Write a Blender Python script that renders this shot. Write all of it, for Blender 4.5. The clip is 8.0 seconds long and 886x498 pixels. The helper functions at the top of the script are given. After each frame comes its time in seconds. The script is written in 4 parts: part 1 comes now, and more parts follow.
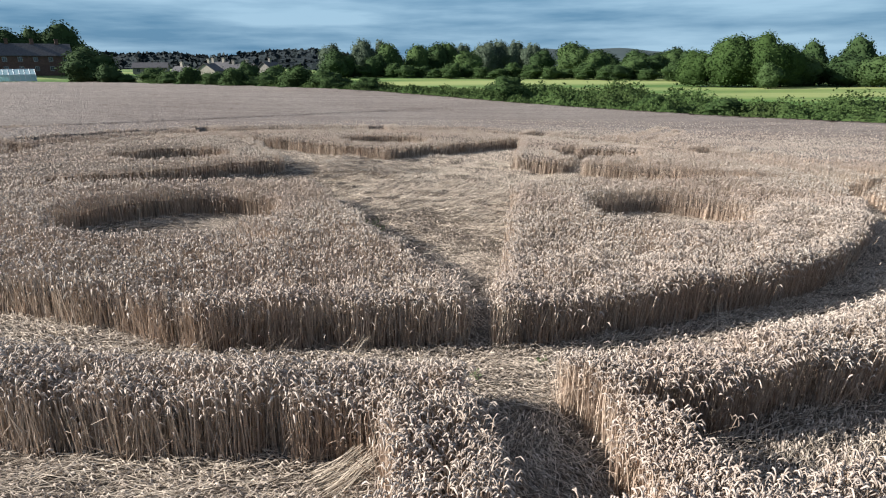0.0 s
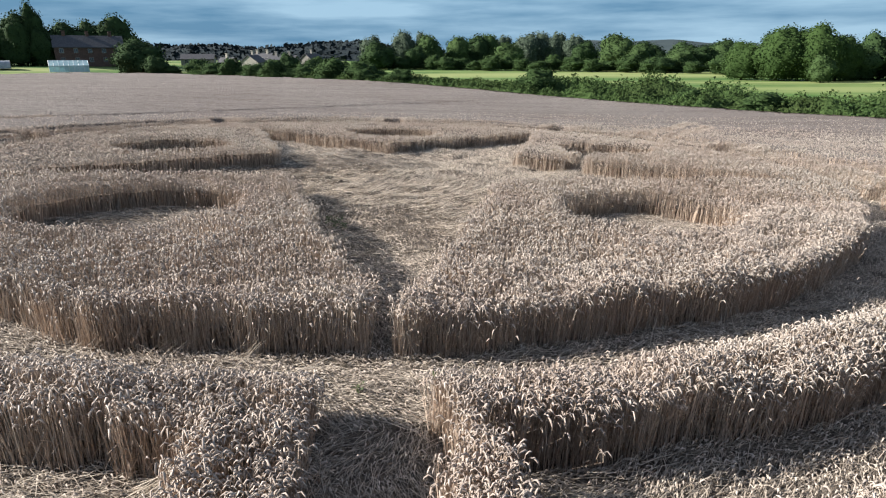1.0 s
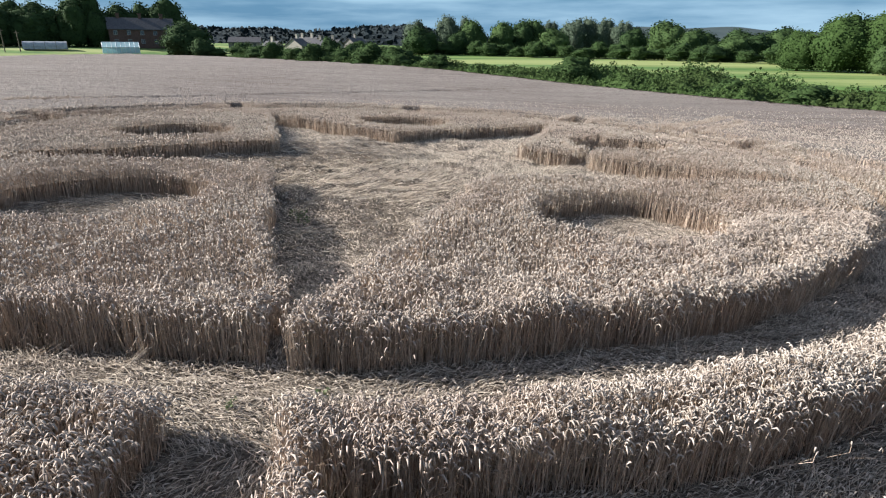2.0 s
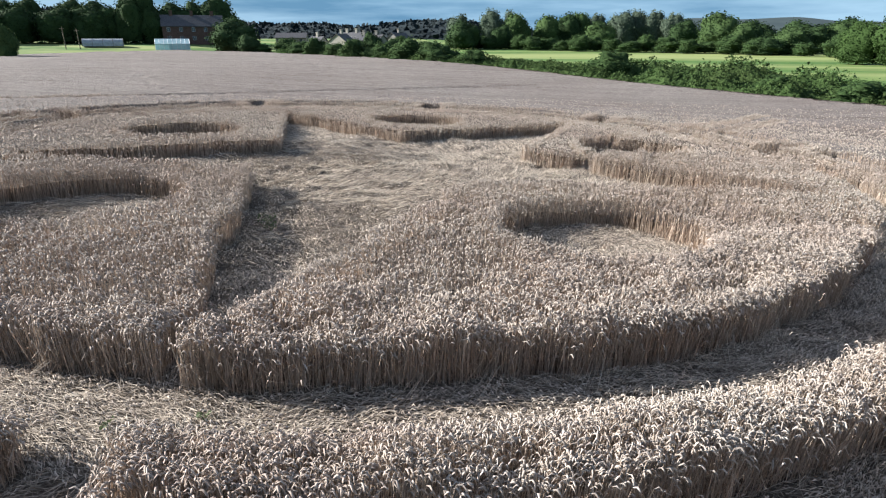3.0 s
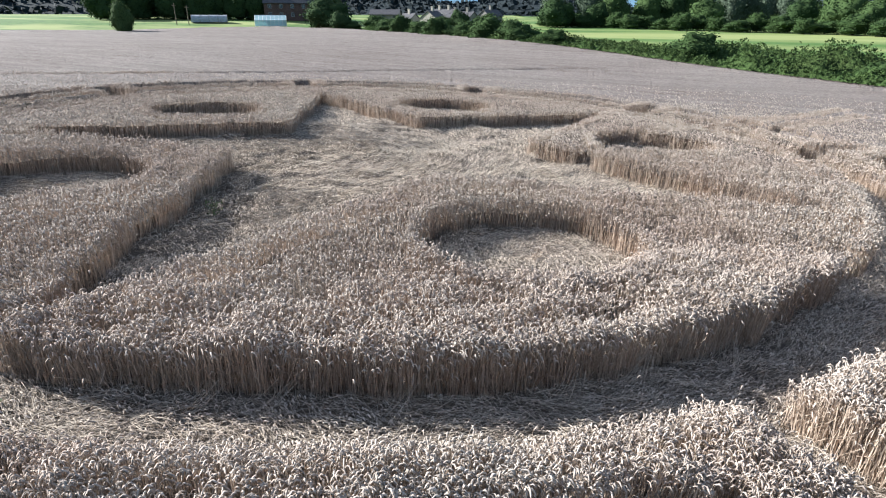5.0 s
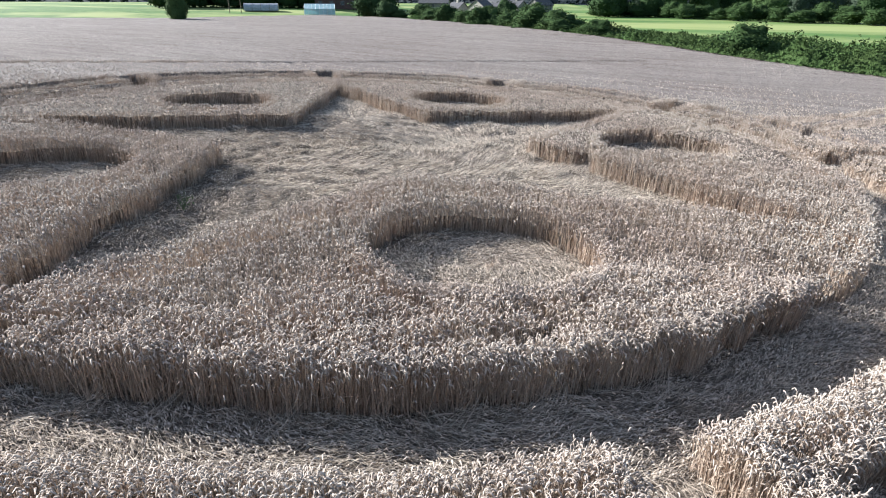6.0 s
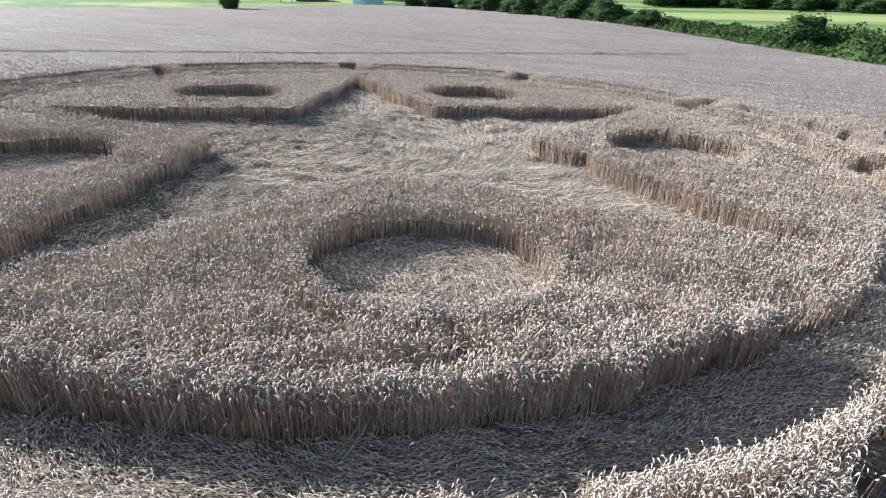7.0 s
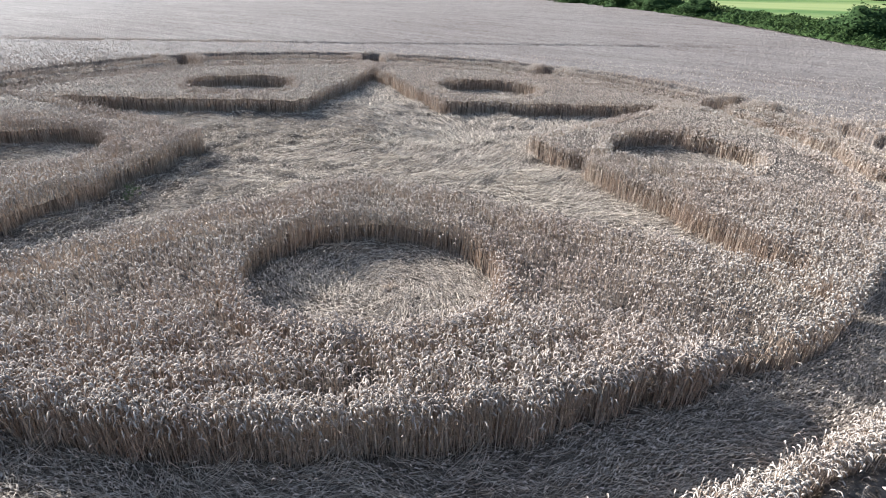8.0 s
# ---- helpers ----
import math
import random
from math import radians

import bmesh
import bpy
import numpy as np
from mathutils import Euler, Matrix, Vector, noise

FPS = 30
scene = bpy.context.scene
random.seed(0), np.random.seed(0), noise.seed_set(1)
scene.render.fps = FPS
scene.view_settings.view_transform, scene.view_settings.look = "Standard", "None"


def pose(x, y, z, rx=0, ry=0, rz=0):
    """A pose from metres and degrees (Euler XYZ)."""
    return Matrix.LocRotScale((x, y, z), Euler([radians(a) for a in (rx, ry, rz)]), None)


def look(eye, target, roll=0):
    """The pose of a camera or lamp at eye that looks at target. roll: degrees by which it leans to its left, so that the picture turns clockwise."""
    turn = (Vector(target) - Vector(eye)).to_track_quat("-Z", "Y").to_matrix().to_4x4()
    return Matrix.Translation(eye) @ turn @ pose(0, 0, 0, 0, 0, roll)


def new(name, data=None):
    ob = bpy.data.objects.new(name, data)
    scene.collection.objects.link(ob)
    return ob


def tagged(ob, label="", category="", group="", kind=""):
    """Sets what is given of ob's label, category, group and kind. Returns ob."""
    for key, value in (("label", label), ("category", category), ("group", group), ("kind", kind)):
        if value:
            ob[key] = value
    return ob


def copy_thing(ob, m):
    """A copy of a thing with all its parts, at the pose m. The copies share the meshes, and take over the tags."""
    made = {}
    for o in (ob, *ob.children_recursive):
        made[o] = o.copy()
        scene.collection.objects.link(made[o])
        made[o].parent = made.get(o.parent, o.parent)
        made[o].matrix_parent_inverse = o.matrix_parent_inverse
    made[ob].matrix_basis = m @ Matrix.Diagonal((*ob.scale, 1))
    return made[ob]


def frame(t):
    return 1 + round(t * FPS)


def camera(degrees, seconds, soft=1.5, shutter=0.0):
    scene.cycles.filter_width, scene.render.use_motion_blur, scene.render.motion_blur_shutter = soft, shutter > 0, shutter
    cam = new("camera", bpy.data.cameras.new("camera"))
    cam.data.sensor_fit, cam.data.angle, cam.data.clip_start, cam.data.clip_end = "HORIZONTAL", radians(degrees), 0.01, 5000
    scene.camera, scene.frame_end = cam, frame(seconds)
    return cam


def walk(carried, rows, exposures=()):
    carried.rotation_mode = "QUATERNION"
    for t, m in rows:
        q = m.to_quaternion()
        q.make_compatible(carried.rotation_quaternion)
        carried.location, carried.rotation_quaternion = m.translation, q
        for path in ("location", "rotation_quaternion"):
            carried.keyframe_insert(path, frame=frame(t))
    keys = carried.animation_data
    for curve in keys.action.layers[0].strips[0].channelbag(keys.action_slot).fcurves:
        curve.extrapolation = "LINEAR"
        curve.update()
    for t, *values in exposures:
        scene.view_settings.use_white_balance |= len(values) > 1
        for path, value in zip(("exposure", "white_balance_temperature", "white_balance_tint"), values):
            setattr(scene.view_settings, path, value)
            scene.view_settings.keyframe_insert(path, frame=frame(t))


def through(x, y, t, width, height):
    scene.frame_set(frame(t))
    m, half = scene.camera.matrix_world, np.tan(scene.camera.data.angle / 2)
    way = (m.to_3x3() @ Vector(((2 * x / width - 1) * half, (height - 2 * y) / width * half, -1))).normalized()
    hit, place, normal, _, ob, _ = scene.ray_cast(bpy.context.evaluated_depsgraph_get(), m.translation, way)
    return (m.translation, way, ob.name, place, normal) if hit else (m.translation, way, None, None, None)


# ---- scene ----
cam = camera(75.9, 8.0, soft=1.15)
PATH = [
    (0, (-0.574, -0.441, 5.048), (-0.575, 1.463, 4.435), -0.3),
    (0.5, (0.575, -0.184, 5.027), (0.504, 1.715, 4.406), -0.2),
    (1, (1.694, 0.203, 5.072), (1.549, 2.093, 4.435), -0.2),
    (1.5, (2.774, 0.642, 5.086), (2.554, 2.52, 4.434), -0.1),
    (1.7, (3.17, 0.896, 5.11), (2.924, 2.765, 4.443), 0.2),
    (3, (5.799, 2.203, 5.41), (5.36, 4.024, 4.71), 0.0),
    (3.5, (6.805, 2.589, 5.472), (6.294, 4.384, 4.754), -0.0),
    (4, (7.777, 2.922, 5.548), (7.198, 4.689, 4.814), 0.2),
    (4.5, (8.735, 3.498, 5.653), (8.083, 5.233, 4.902), 0.2),
    (6, (11.535, 5.635, 5.956), (10.671, 7.251, 5.155), 0.3),
    (6.5, (12.347, 6.543, 6.024), (11.415, 8.113, 5.208), 0.3),
    (7, (13.096, 7.452, 6.073), (12.098, 8.973, 5.242), 0.2),
    (7.5, (13.788, 8.369, 6.178), (12.728, 9.838, 5.329), 0.2),
    (8, (14.454, 9.31, 6.291), (13.336, 10.724, 5.424), 0.2),
]
walk(cam, [(t, look(eye, target, roll)) for t, eye, target, roll in PATH], exposures=[(0, 1.21, 6500, 8), (3.5, 1.49, 6200, 7), (8, 1.64, 5950, 7)])

# ---- plan of the crop star: a disc cut by a five-pointed star, two flattened rings round it ----
CX, CY = -2.76, 26.08
R_DISC, R_IN, R_MID, R_OUT = 17.93, 19.75, 20.92, 22.85
TIPS = [7.1, 6.7, 6.05, 5.5, 6.55]
HOLES = [(13.1, 0.0, 2.72), (12.45, 0.2, 2.85), (11.5, 0.0, 3.0), (11.3, 0.4, 2.88), (12.45, 0.35, 2.98)]  # out from the middle, across, radius
PETALS = [-45 + 72 * k for k in range(5)]
PASSAGES = [-81 + 36 * k for k in range(10)]
CROP = 0.89
EDGE = [(104.0, -4.0), (72.0, 25.6), (40.8, 53.6), (20.0, 72.8), (0.0, 90.4), (-17.6, 105.6), (-38.4, 124.0), (-64.0, 145.6), (-88.0, 159.2), (-114.0, 158.5), (-125.0, 142.0), (-131.0, 117.0), (-152.0, 98.0), (-192.0, 48.0), (-160.0, -32.0), (-96.0, -96.0), (0.0, -112.0), (80.0, -72.0)]


def smooth(u):
    u = np.clip(u, 0, 1)
    return u * u * (3 - 2 * u)


def ground_z(x, y):
    r = np.hypot(x - CX, y - CY)
    s = smooth((r - 24) / 64)
    bank = 1.9 * smooth((r - 166) / 32) * smooth((-100 - x) / 30)
    return bank + (0.05 - 0.0284 * x - 0.0282 * (y - 22.4)) * (1 - s) + (0.4 + np.clip((r - 144) * 0.014, 0, 1.76)) * s


def lattice(x, y, seed):
    """Smooth value noise of -1..1 with cells of one metre."""
    i, j = np.floor(x).astype(np.int64), np.floor(y).astype(np.int64)
    u, v = x - i, y - j
    u, v = u * u * (3 - 2 * u), v * v * (3 - 2 * v)

    def at(a, c):
        h = (a * 374761393 + c * 668265263 + seed * 362437) & 0xFFFFFFFF
        h = ((h ^ (h >> 13)) * 1274126177) & 0xFFFFFFFF
        return ((h ^ (h >> 16)) & 0xFFFF) / 32767.5 - 1
    low = at(i, j) * (1 - u) + at(i + 1, j) * u
    high = at(i, j + 1) * (1 - u) + at(i + 1, j + 1) * u
    return low * (1 - v) + high * v


def wobble(x, y, seed):
    """Uneven noise of about -1..1, for edges and heights."""
    x, y = np.asarray(x, float), np.asarray(y, float)
    return lattice(x * 0.75, y * 0.75, seed) + 0.5 * lattice(x * 1.7 + 5.3, y * 1.7 - 2.1, seed + 50)


# ---- world, sun, exposure ----
SUN_EL, SUN_AZ = 26.5, 183.0
SUN_STRENGTH, SKY_STRENGTH = 5.0, 0.05
sun_dir = Vector((math.cos(radians(SUN_AZ)) * math.cos(radians(SUN_EL)), math.sin(radians(SUN_AZ)) * math.cos(radians(SUN_EL)), math.sin(radians(SUN_EL))))
sun = new("sun", bpy.data.lights.new("sun", "SUN"))
sun.data.energy, sun.data.angle, sun.data.color = SUN_STRENGTH, radians(0.6), (1.0, 0.955, 0.90)
sun.matrix_world = look(sun_dir * 200, (0, 0, 0))

world = bpy.data.worlds.new("world")
scene.world = world
world.use_nodes = True
wt = world.node_tree
wt.nodes.clear()


def wn(kind, **values):
    n = wt.nodes.new(kind)
    for key, value in values.items():
        n.inputs[key].default_value = value
    return n


sky = wn("ShaderNodeTexSky")
sky.sky_type, sky.sun_disc, sky.sun_elevation, sky.sun_rotation = "NISHITA", False, radians(SUN_EL), radians(90 - SUN_AZ)
coord = wn("ShaderNodeTexCoord")
stretch = wn("ShaderNodeMapping", Scale=(1.5, 1.5, 13.0), Location=(0.35, 0.8, 0.0))
clouds = wn("ShaderNodeTexNoise", Scale=1.5, Detail=6.0, Roughness=0.55)
ramp = wn("ShaderNodeValToRGB")
ramp.color_ramp.elements[0].position, ramp.color_ramp.elements[0].color = 0.40, (0.0, 0.0, 0.0, 1)
ramp.color_ramp.elements[1].position, ramp.color_ramp.elements[1].color = 0.63, (1, 1, 1, 1)
tones = wn("ShaderNodeMix")
tones.data_type = "RGBA"
tones.inputs["A"].default_value, tones.inputs["B"].default_value = (0.85, 2.2, 3.8, 1), (3.3, 5.1, 6.8, 1)
cover = wn("ShaderNodeMix")
cover.data_type = "RGBA"
cover.inputs["Factor"].default_value = 0.92
back = wn("ShaderNodeBackground", Strength=SKY_STRENGTH)
wout = wn("ShaderNodeOutputWorld")
wt.links.new(coord.outputs["Generated"], stretch.inputs["Vector"])
wt.links.new(stretch.outputs["Vector"], clouds.inputs["Vector"])
wt.links.new(clouds.outputs["Fac"], ramp.inputs["Fac"])
wt.links.new(ramp.outputs["Color"], tones.inputs["Factor"])
wt.links.new(sky.outputs["Color"], cover.inputs["A"])
split = wn("ShaderNodeSeparateXYZ")
climb = wn("ShaderNodeMapRange")
climb.inputs["From Min"].default_value, climb.inputs["From Max"].default_value = 0.12, 0.55
overhead_fill = wn("ShaderNodeMix")
overhead_fill.data_type = "RGBA"
overhead_fill.inputs["B"].default_value = (2.5, 3.2, 4.6, 1)  # unseen sky overhead, an added tone that fills the shade
wt.links.new(coord.outputs["Generated"], split.inputs["Vector"])
wt.links.new(split.outputs["Z"], climb.inputs["Value"])
wt.links.new(climb.outputs["Result"], overhead_fill.inputs["Factor"])
wt.links.new(tones.outputs["Result"], overhead_fill.inputs["A"])
wt.links.new(overhead_fill.outputs["Result"], cover.inputs["B"])
wt.links.new(cover.outputs["Result"], back.inputs["Color"])
wt.links.new(back.outputs["Background"], wout.inputs["Surface"])


# ---- materials ----
def material(name, low, high, rough=0.8, scale=6.0, detail=4.0, stretch=(1, 1, 1), island=0.0, patch=0.0, patch_scale=0.3, bump=0.0, bump_scale=40.0,
             spec=0.2, through=0.0, tint=(1, 1, 1), depth=0.05, rows=0.0):
    """Noise between two base colours at one scale, patches at a larger one, a shift for each loose piece, and a fine relief."""
    m = bpy.data.materials.new(name)
    m.use_nodes = True
    t = m.node_tree
    bsdf = t.nodes["Principled BSDF"]
    bsdf.inputs["Roughness"].default_value = rough
    bsdf.inputs["Specular IOR Level"].default_value = spec

    def add(kind, **values):
        n = t.nodes.new(kind)
        for key, value in values.items():
            n.inputs[key].default_value = value
        return n

    pos = add("ShaderNodeTexCoord")
    mp = add("ShaderNodeMapping", Scale=stretch)
    t.links.new(pos.outputs["Object"], mp.inputs["Vector"])
    n1 = add("ShaderNodeTexNoise", Scale=scale, Detail=detail, Roughness=0.6)
    t.links.new(mp.outputs["Vector"], n1.inputs["Vector"])
    mix = add("ShaderNodeMix")
    mix.data_type = "RGBA"
    mix.inputs["A"].default_value, mix.inputs["B"].default_value = (*low, 1), (*high, 1)
    spread = add("ShaderNodeMapRange")
    spread.inputs["From Min"].default_value, spread.inputs["From Max"].default_value = 0.3, 0.7
    t.links.new(n1.outputs["Fac"], spread.inputs["Value"])
    factor = spread.outputs["Result"]
    if island:
        geo = add("ShaderNodeNewGeometry")
        blend = add("ShaderNodeMix")
        blend.inputs["Factor"].default_value = island
        t.links.new(factor, blend.inputs["A"])
        t.links.new(geo.outputs["Random Per Island"], blend.inputs["B"])
        factor = blend.outputs["Result"]
    t.links.new(factor, mix.inputs["Factor"])
    colour = mix.outputs["Result"]
    if patch:
        n2 = add("ShaderNodeTexNoise", Scale=patch_scale, Detail=3.0, Roughness=0.55)
        t.links.new(pos.outputs["Object"], n2.inputs["Vector"])
        s2 = add("ShaderNodeMapRange")
        s2.inputs["From Min"].default_value, s2.inputs["From Max"].default_value, s2.inputs["To Max"].default_value = 0.35, 0.7, patch
        t.links.new(n2.outputs["Fac"], s2.inputs["Value"])
        m2 = add("ShaderNodeMix")
        m2.data_type, m2.blend_type = "RGBA", "MULTIPLY"
        m2.inputs["B"].default_value = (*tint, 1)
        t.links.new(s2.outputs["Result"], m2.inputs["Factor"])
        t.links.new(colour, m2.inputs["A"])
        colour = m2.outputs["Result"]
    if rows:  # drilled rows and passes of the sprayer, along the tracks
        turn = add("ShaderNodeMapping", Rotation=(0, 0, radians(-55)), Scale=(0.05, 1.1, 1.0))
        n4 = add("ShaderNodeTexNoise", Scale=1.0, Detail=5.0, Roughness=0.7)
        s4 = add("ShaderNodeMapRange")
        s4.inputs["From Min"].default_value, s4.inputs["From Max"].default_value, s4.inputs["To Max"].default_value = 0.4, 0.75, rows
        m4 = add("ShaderNodeMix")
        m4.data_type, m4.blend_type = "RGBA", "MULTIPLY"
        m4.inputs["B"].default_value = (0.5, 0.44, 0.42, 1)
        t.links.new(pos.outputs["Object"], turn.inputs["Vector"])
        t.links.new(turn.outputs["Vector"], n4.inputs["Vector"])
        t.links.new(n4.outputs["Fac"], s4.inputs["Value"])
        t.links.new(s4.outputs["Result"], m4.inputs["Factor"])
        t.links.new(colour, m4.inputs["A"])
        colour = m4.outputs["Result"]
    t.links.new(colour, bsdf.inputs["Base Color"])
    if bump:
        n3 = add("ShaderNodeTexNoise", Scale=bump_scale, Detail=5.0, Roughness=0.65)
        t.links.new(mp.outputs["Vector"], n3.inputs["Vector"])
        b = add("ShaderNodeBump", Strength=bump, Distance=depth)
        t.links.new(n3.outputs["Fac"], b.inputs["Height"])
        t.links.new(b.outputs["Normal"], bsdf.inputs["Normal"])
    if through:
        glow = add("ShaderNodeBsdfTranslucent")
        both = add("ShaderNodeMixShader", Fac=through)
        t.links.new(colour, glow.inputs["Color"])
        t.links.new(bsdf.outputs["BSDF"], both.inputs[1])
        t.links.new(glow.outputs["BSDF"], both.inputs[2])
        t.links.new(both.outputs["Shader"], t.nodes["Material Output"].inputs["Surface"])
    return m


EAR = material("wheat_ear", (0.32, 0.272, 0.232), (0.625, 0.548, 0.478), 0.85, 3.0, island=0.6, patch=0.9, patch_scale=0.16, tint=(0.86, 0.79, 0.775), through=0.05, spec=0.04)
FALLEN = material("fallen_ear", (0.20, 0.165, 0.135), (0.82, 0.71, 0.60), 0.85, 3.0, island=0.8, patch=0.7, patch_scale=0.4, tint=(0.8, 0.74, 0.72), through=0.1, spec=0.04)
STALK = material("wheat_stalk", (0.20, 0.15, 0.115), (0.66, 0.545, 0.44), 0.75, 2.0, island=0.85, patch=0.8, patch_scale=0.25, tint=(0.9, 0.81, 0.77), through=0.1)
# Stalk mass behind the rim, its colour darkened for the shade between stalks.
CORE = material("shaded_wheat_mass", (0.10, 0.077, 0.059), (0.34, 0.268, 0.208), 0.9, 22.0, stretch=(1, 1, 0.12), patch=0.6, patch_scale=0.3, tint=(0.8, 0.75, 0.75), bump=0.9, bump_scale=28.0)
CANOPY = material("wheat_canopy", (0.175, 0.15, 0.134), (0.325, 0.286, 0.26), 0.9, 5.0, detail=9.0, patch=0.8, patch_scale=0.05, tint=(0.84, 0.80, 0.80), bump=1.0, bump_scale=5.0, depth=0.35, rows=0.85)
LAID = material("laid_straw", (0.10, 0.08, 0.062), (0.74, 0.63, 0.51), 0.7, 3.0, island=0.8, patch=0.6, patch_scale=0.3, tint=(0.78, 0.74, 0.75), spec=0.12, through=0.08)
# Darker than the straw: the shade in the gaps is put into this colour.
MAT = material("shaded_straw_mat", (0.055, 0.043, 0.034), (0.24, 0.195, 0.155), 0.85, 14.0, detail=6.0, patch=0.7, patch_scale=0.5, tint=(0.72, 0.72, 0.76), bump=1.0, bump_scale=30.0)
# Top of that mass: straw colour with the shade below the ears painted in.
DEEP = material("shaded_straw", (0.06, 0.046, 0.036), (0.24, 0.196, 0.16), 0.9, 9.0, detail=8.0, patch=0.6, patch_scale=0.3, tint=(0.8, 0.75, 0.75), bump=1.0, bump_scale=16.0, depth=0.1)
SOIL = material("soil", (0.10, 0.075, 0.05), (0.20, 0.155, 0.105), 0.95, 5.0, bump=0.6, bump_scale=18.0)
BARK = material("bark", (0.05, 0.038, 0.028), (0.13, 0.10, 0.075), 0.9, 8.0, stretch=(1, 1, 0.2), bump=0.6)


# ---- mesh helpers ----
def mesh_from(name, verts, face_sets):
    """One mesh from an array of points and arrays of faces."""
    me = bpy.data.meshes.new(name)
    sets = [np.asarray(f, np.int32) for f in face_sets if len(f)]
    loops = np.concatenate([f.ravel() for f in sets])
    totals = np.concatenate([np.full(len(f), f.shape[1], np.int32) for f in sets])
    starts = np.concatenate([[0], np.cumsum(totals)[:-1]]).astype(np.int32)
    me.vertices.add(len(verts))
    me.vertices.foreach_set("co", np.asarray(verts, np.float32).ravel())
    me.loops.add(len(loops))
    me.loops.foreach_set("vertex_index", loops)
    me.polygons.add(len(totals))
    me.polygons.foreach_set("loop_start", starts)
    me.polygons.foreach_set("loop_total", totals)
    me.update(calc_edges=True)
    me.validate()
    return me


class Heap:
    """Gathers points and faces of many small pieces."""

    def __init__(self):
        self.points, self.faces, self.count = [], [], 0

    def add(self, points, *faces):
        """points: pieces x corners x 3; faces: rows of corner numbers of one piece."""
        n, c = points.shape[:2]
        if not n:
            return
        first = self.count + np.arange(n)[:, None, None] * c
        self.points.append(points.reshape(-1, 3))
        for f in faces:
            f = np.array(f)
            self.faces.append((first + f[None]).reshape(-1, f.shape[1]))
        self.count += n * c

    def mesh(self, name, mat, soft=False):
        by = {}
        for f in self.faces:
            by.setdefault(f.shape[1], []).append(f)
        me = mesh_from(name, np.concatenate(self.points), [np.concatenate(v) for v in by.values()])
        me.materials.append(mat)
        if soft:
            me.polygons.foreach_set("use_smooth", np.ones(len(me.polygons), bool))
        return me


def link(name, me, parent=None, label=""):
    ob = new(name, me)
    ob.parent = parent
    return tagged(ob, label)


def part(name, bm, mat, parent, label=""):
    me = bpy.data.meshes.new(name)
    bm.to_mesh(me)
    bm.free()
    me.materials.append(mat)
    return link(name, me, parent, label)


# ---- where the crop stands ----
TR = Vector((0.575, 0.818))
TRAMS = [(-14.2, 0.0, 23.2), (-12.16, 6.4, 21.6)]  # across; from and to along the way of the wheel tracks


def local(x, y, degrees):
    a = radians(degrees)
    dx, dy = x - CX, y - CY
    return dx * math.cos(a) + dy * math.sin(a), -dx * math.sin(a) + dy * math.cos(a)


def track_gap(x, y):
    """Metres from the wheel tracks that cross the star's east side."""
    d = np.full(np.shape(x), 9.0)
    n = x * TR.y - y * TR.x
    s = (x - 5.2) * TR.x + (y - 33.7) * TR.y
    for across, start, end in TRAMS:
        d = np.minimum(d, np.maximum(np.abs(n - across) - 0.18, np.maximum(start - s, s - end)))
    return d


def ragged(x, y, seed):
    """The uneven line in which the crop was trampled."""
    return 0.02 + 0.10 * wobble(0.9 * x, 0.9 * y, seed) + 0.07 * wobble(2.9 * x, 2.9 * y, seed + 4) - 0.14 * smooth((wobble(1.0 * x, 1.0 * y, seed + 7) - 0.5) / 0.2)


def petal_gap(x, y, k):
    """Metres inside the standing crop of a petal; below 0 outside."""
    u, v = local(x, y, PETALS[k])
    r = np.hypot(x - CX, y - CY)
    d = np.minimum(R_DISC - r, (u - TIPS[k]) * math.sin(radians(54)) - np.abs(v) * math.cos(radians(54)))
    out, across, radius = HOLES[k]
    d = np.minimum(d, np.hypot(u - out, v - across) - radius)
    d = d + (0.2 if k == 4 else 0.12) * wobble(0.6 * x, 0.6 * y, 71)
    if k in (0, 4):  # the star's arm runs out to the ring as a narrow slot
        u, v = local(x, y, -81)
        d = np.minimum(d, np.where(u > 0, np.maximum(v - 0.3, -0.2 - v), 9.0))
    if k == 1:
        px, py, qx, qy = 5.3, 27.3, 7.7, 30.6
        s = np.clip(((x - px) * (qx - px) + (y - py) * (qy - py)) / ((qx - px) ** 2 + (qy - py) ** 2), 0, 1)
        d = np.minimum(d, np.hypot(x - px - s * (qx - px), y - py - s * (qy - py)) - 0.32)
        d = np.minimum(d, track_gap(x, y))
    return d + ragged(x, y, k + 1)


def ring_gap(x, y):
    r = np.hypot(x - CX, y - CY)
    ring = np.minimum(r - R_IN, R_MID - r)
    strip = np.full(np.shape(x), -9.0)
    clear = np.full(np.shape(x), 9.0)
    for a in PASSAGES:
        u, v = local(x, y, a)
        side = np.where(u > 0, np.abs(v), 9.0)
        clear = np.minimum(clear, np.where(u > 0, np.maximum(v - 0.72, -0.84 - v), 9.0))
        strip = np.maximum(strip, np.minimum(np.where(v > 0, 1.32, 1.78) - side, np.minimum(r - R_IN, R_OUT + 0.3 - r)))
    return np.minimum(np.minimum(np.maximum(ring, strip), clear), track_gap(x, y)) + ragged(x, y, 9)


def outer_gap(x, y):
    r = np.hypot(x - CX, y - CY)
    return np.minimum(r - R_OUT, track_gap(x, y)) + ragged(x, y, 13)


NEAR = [(-0.8, -0.4), (2.7, 0.5), (5.8, 2.2), (8.8, 3.6), (11.6, 5.7), (14.5, 9.3)]


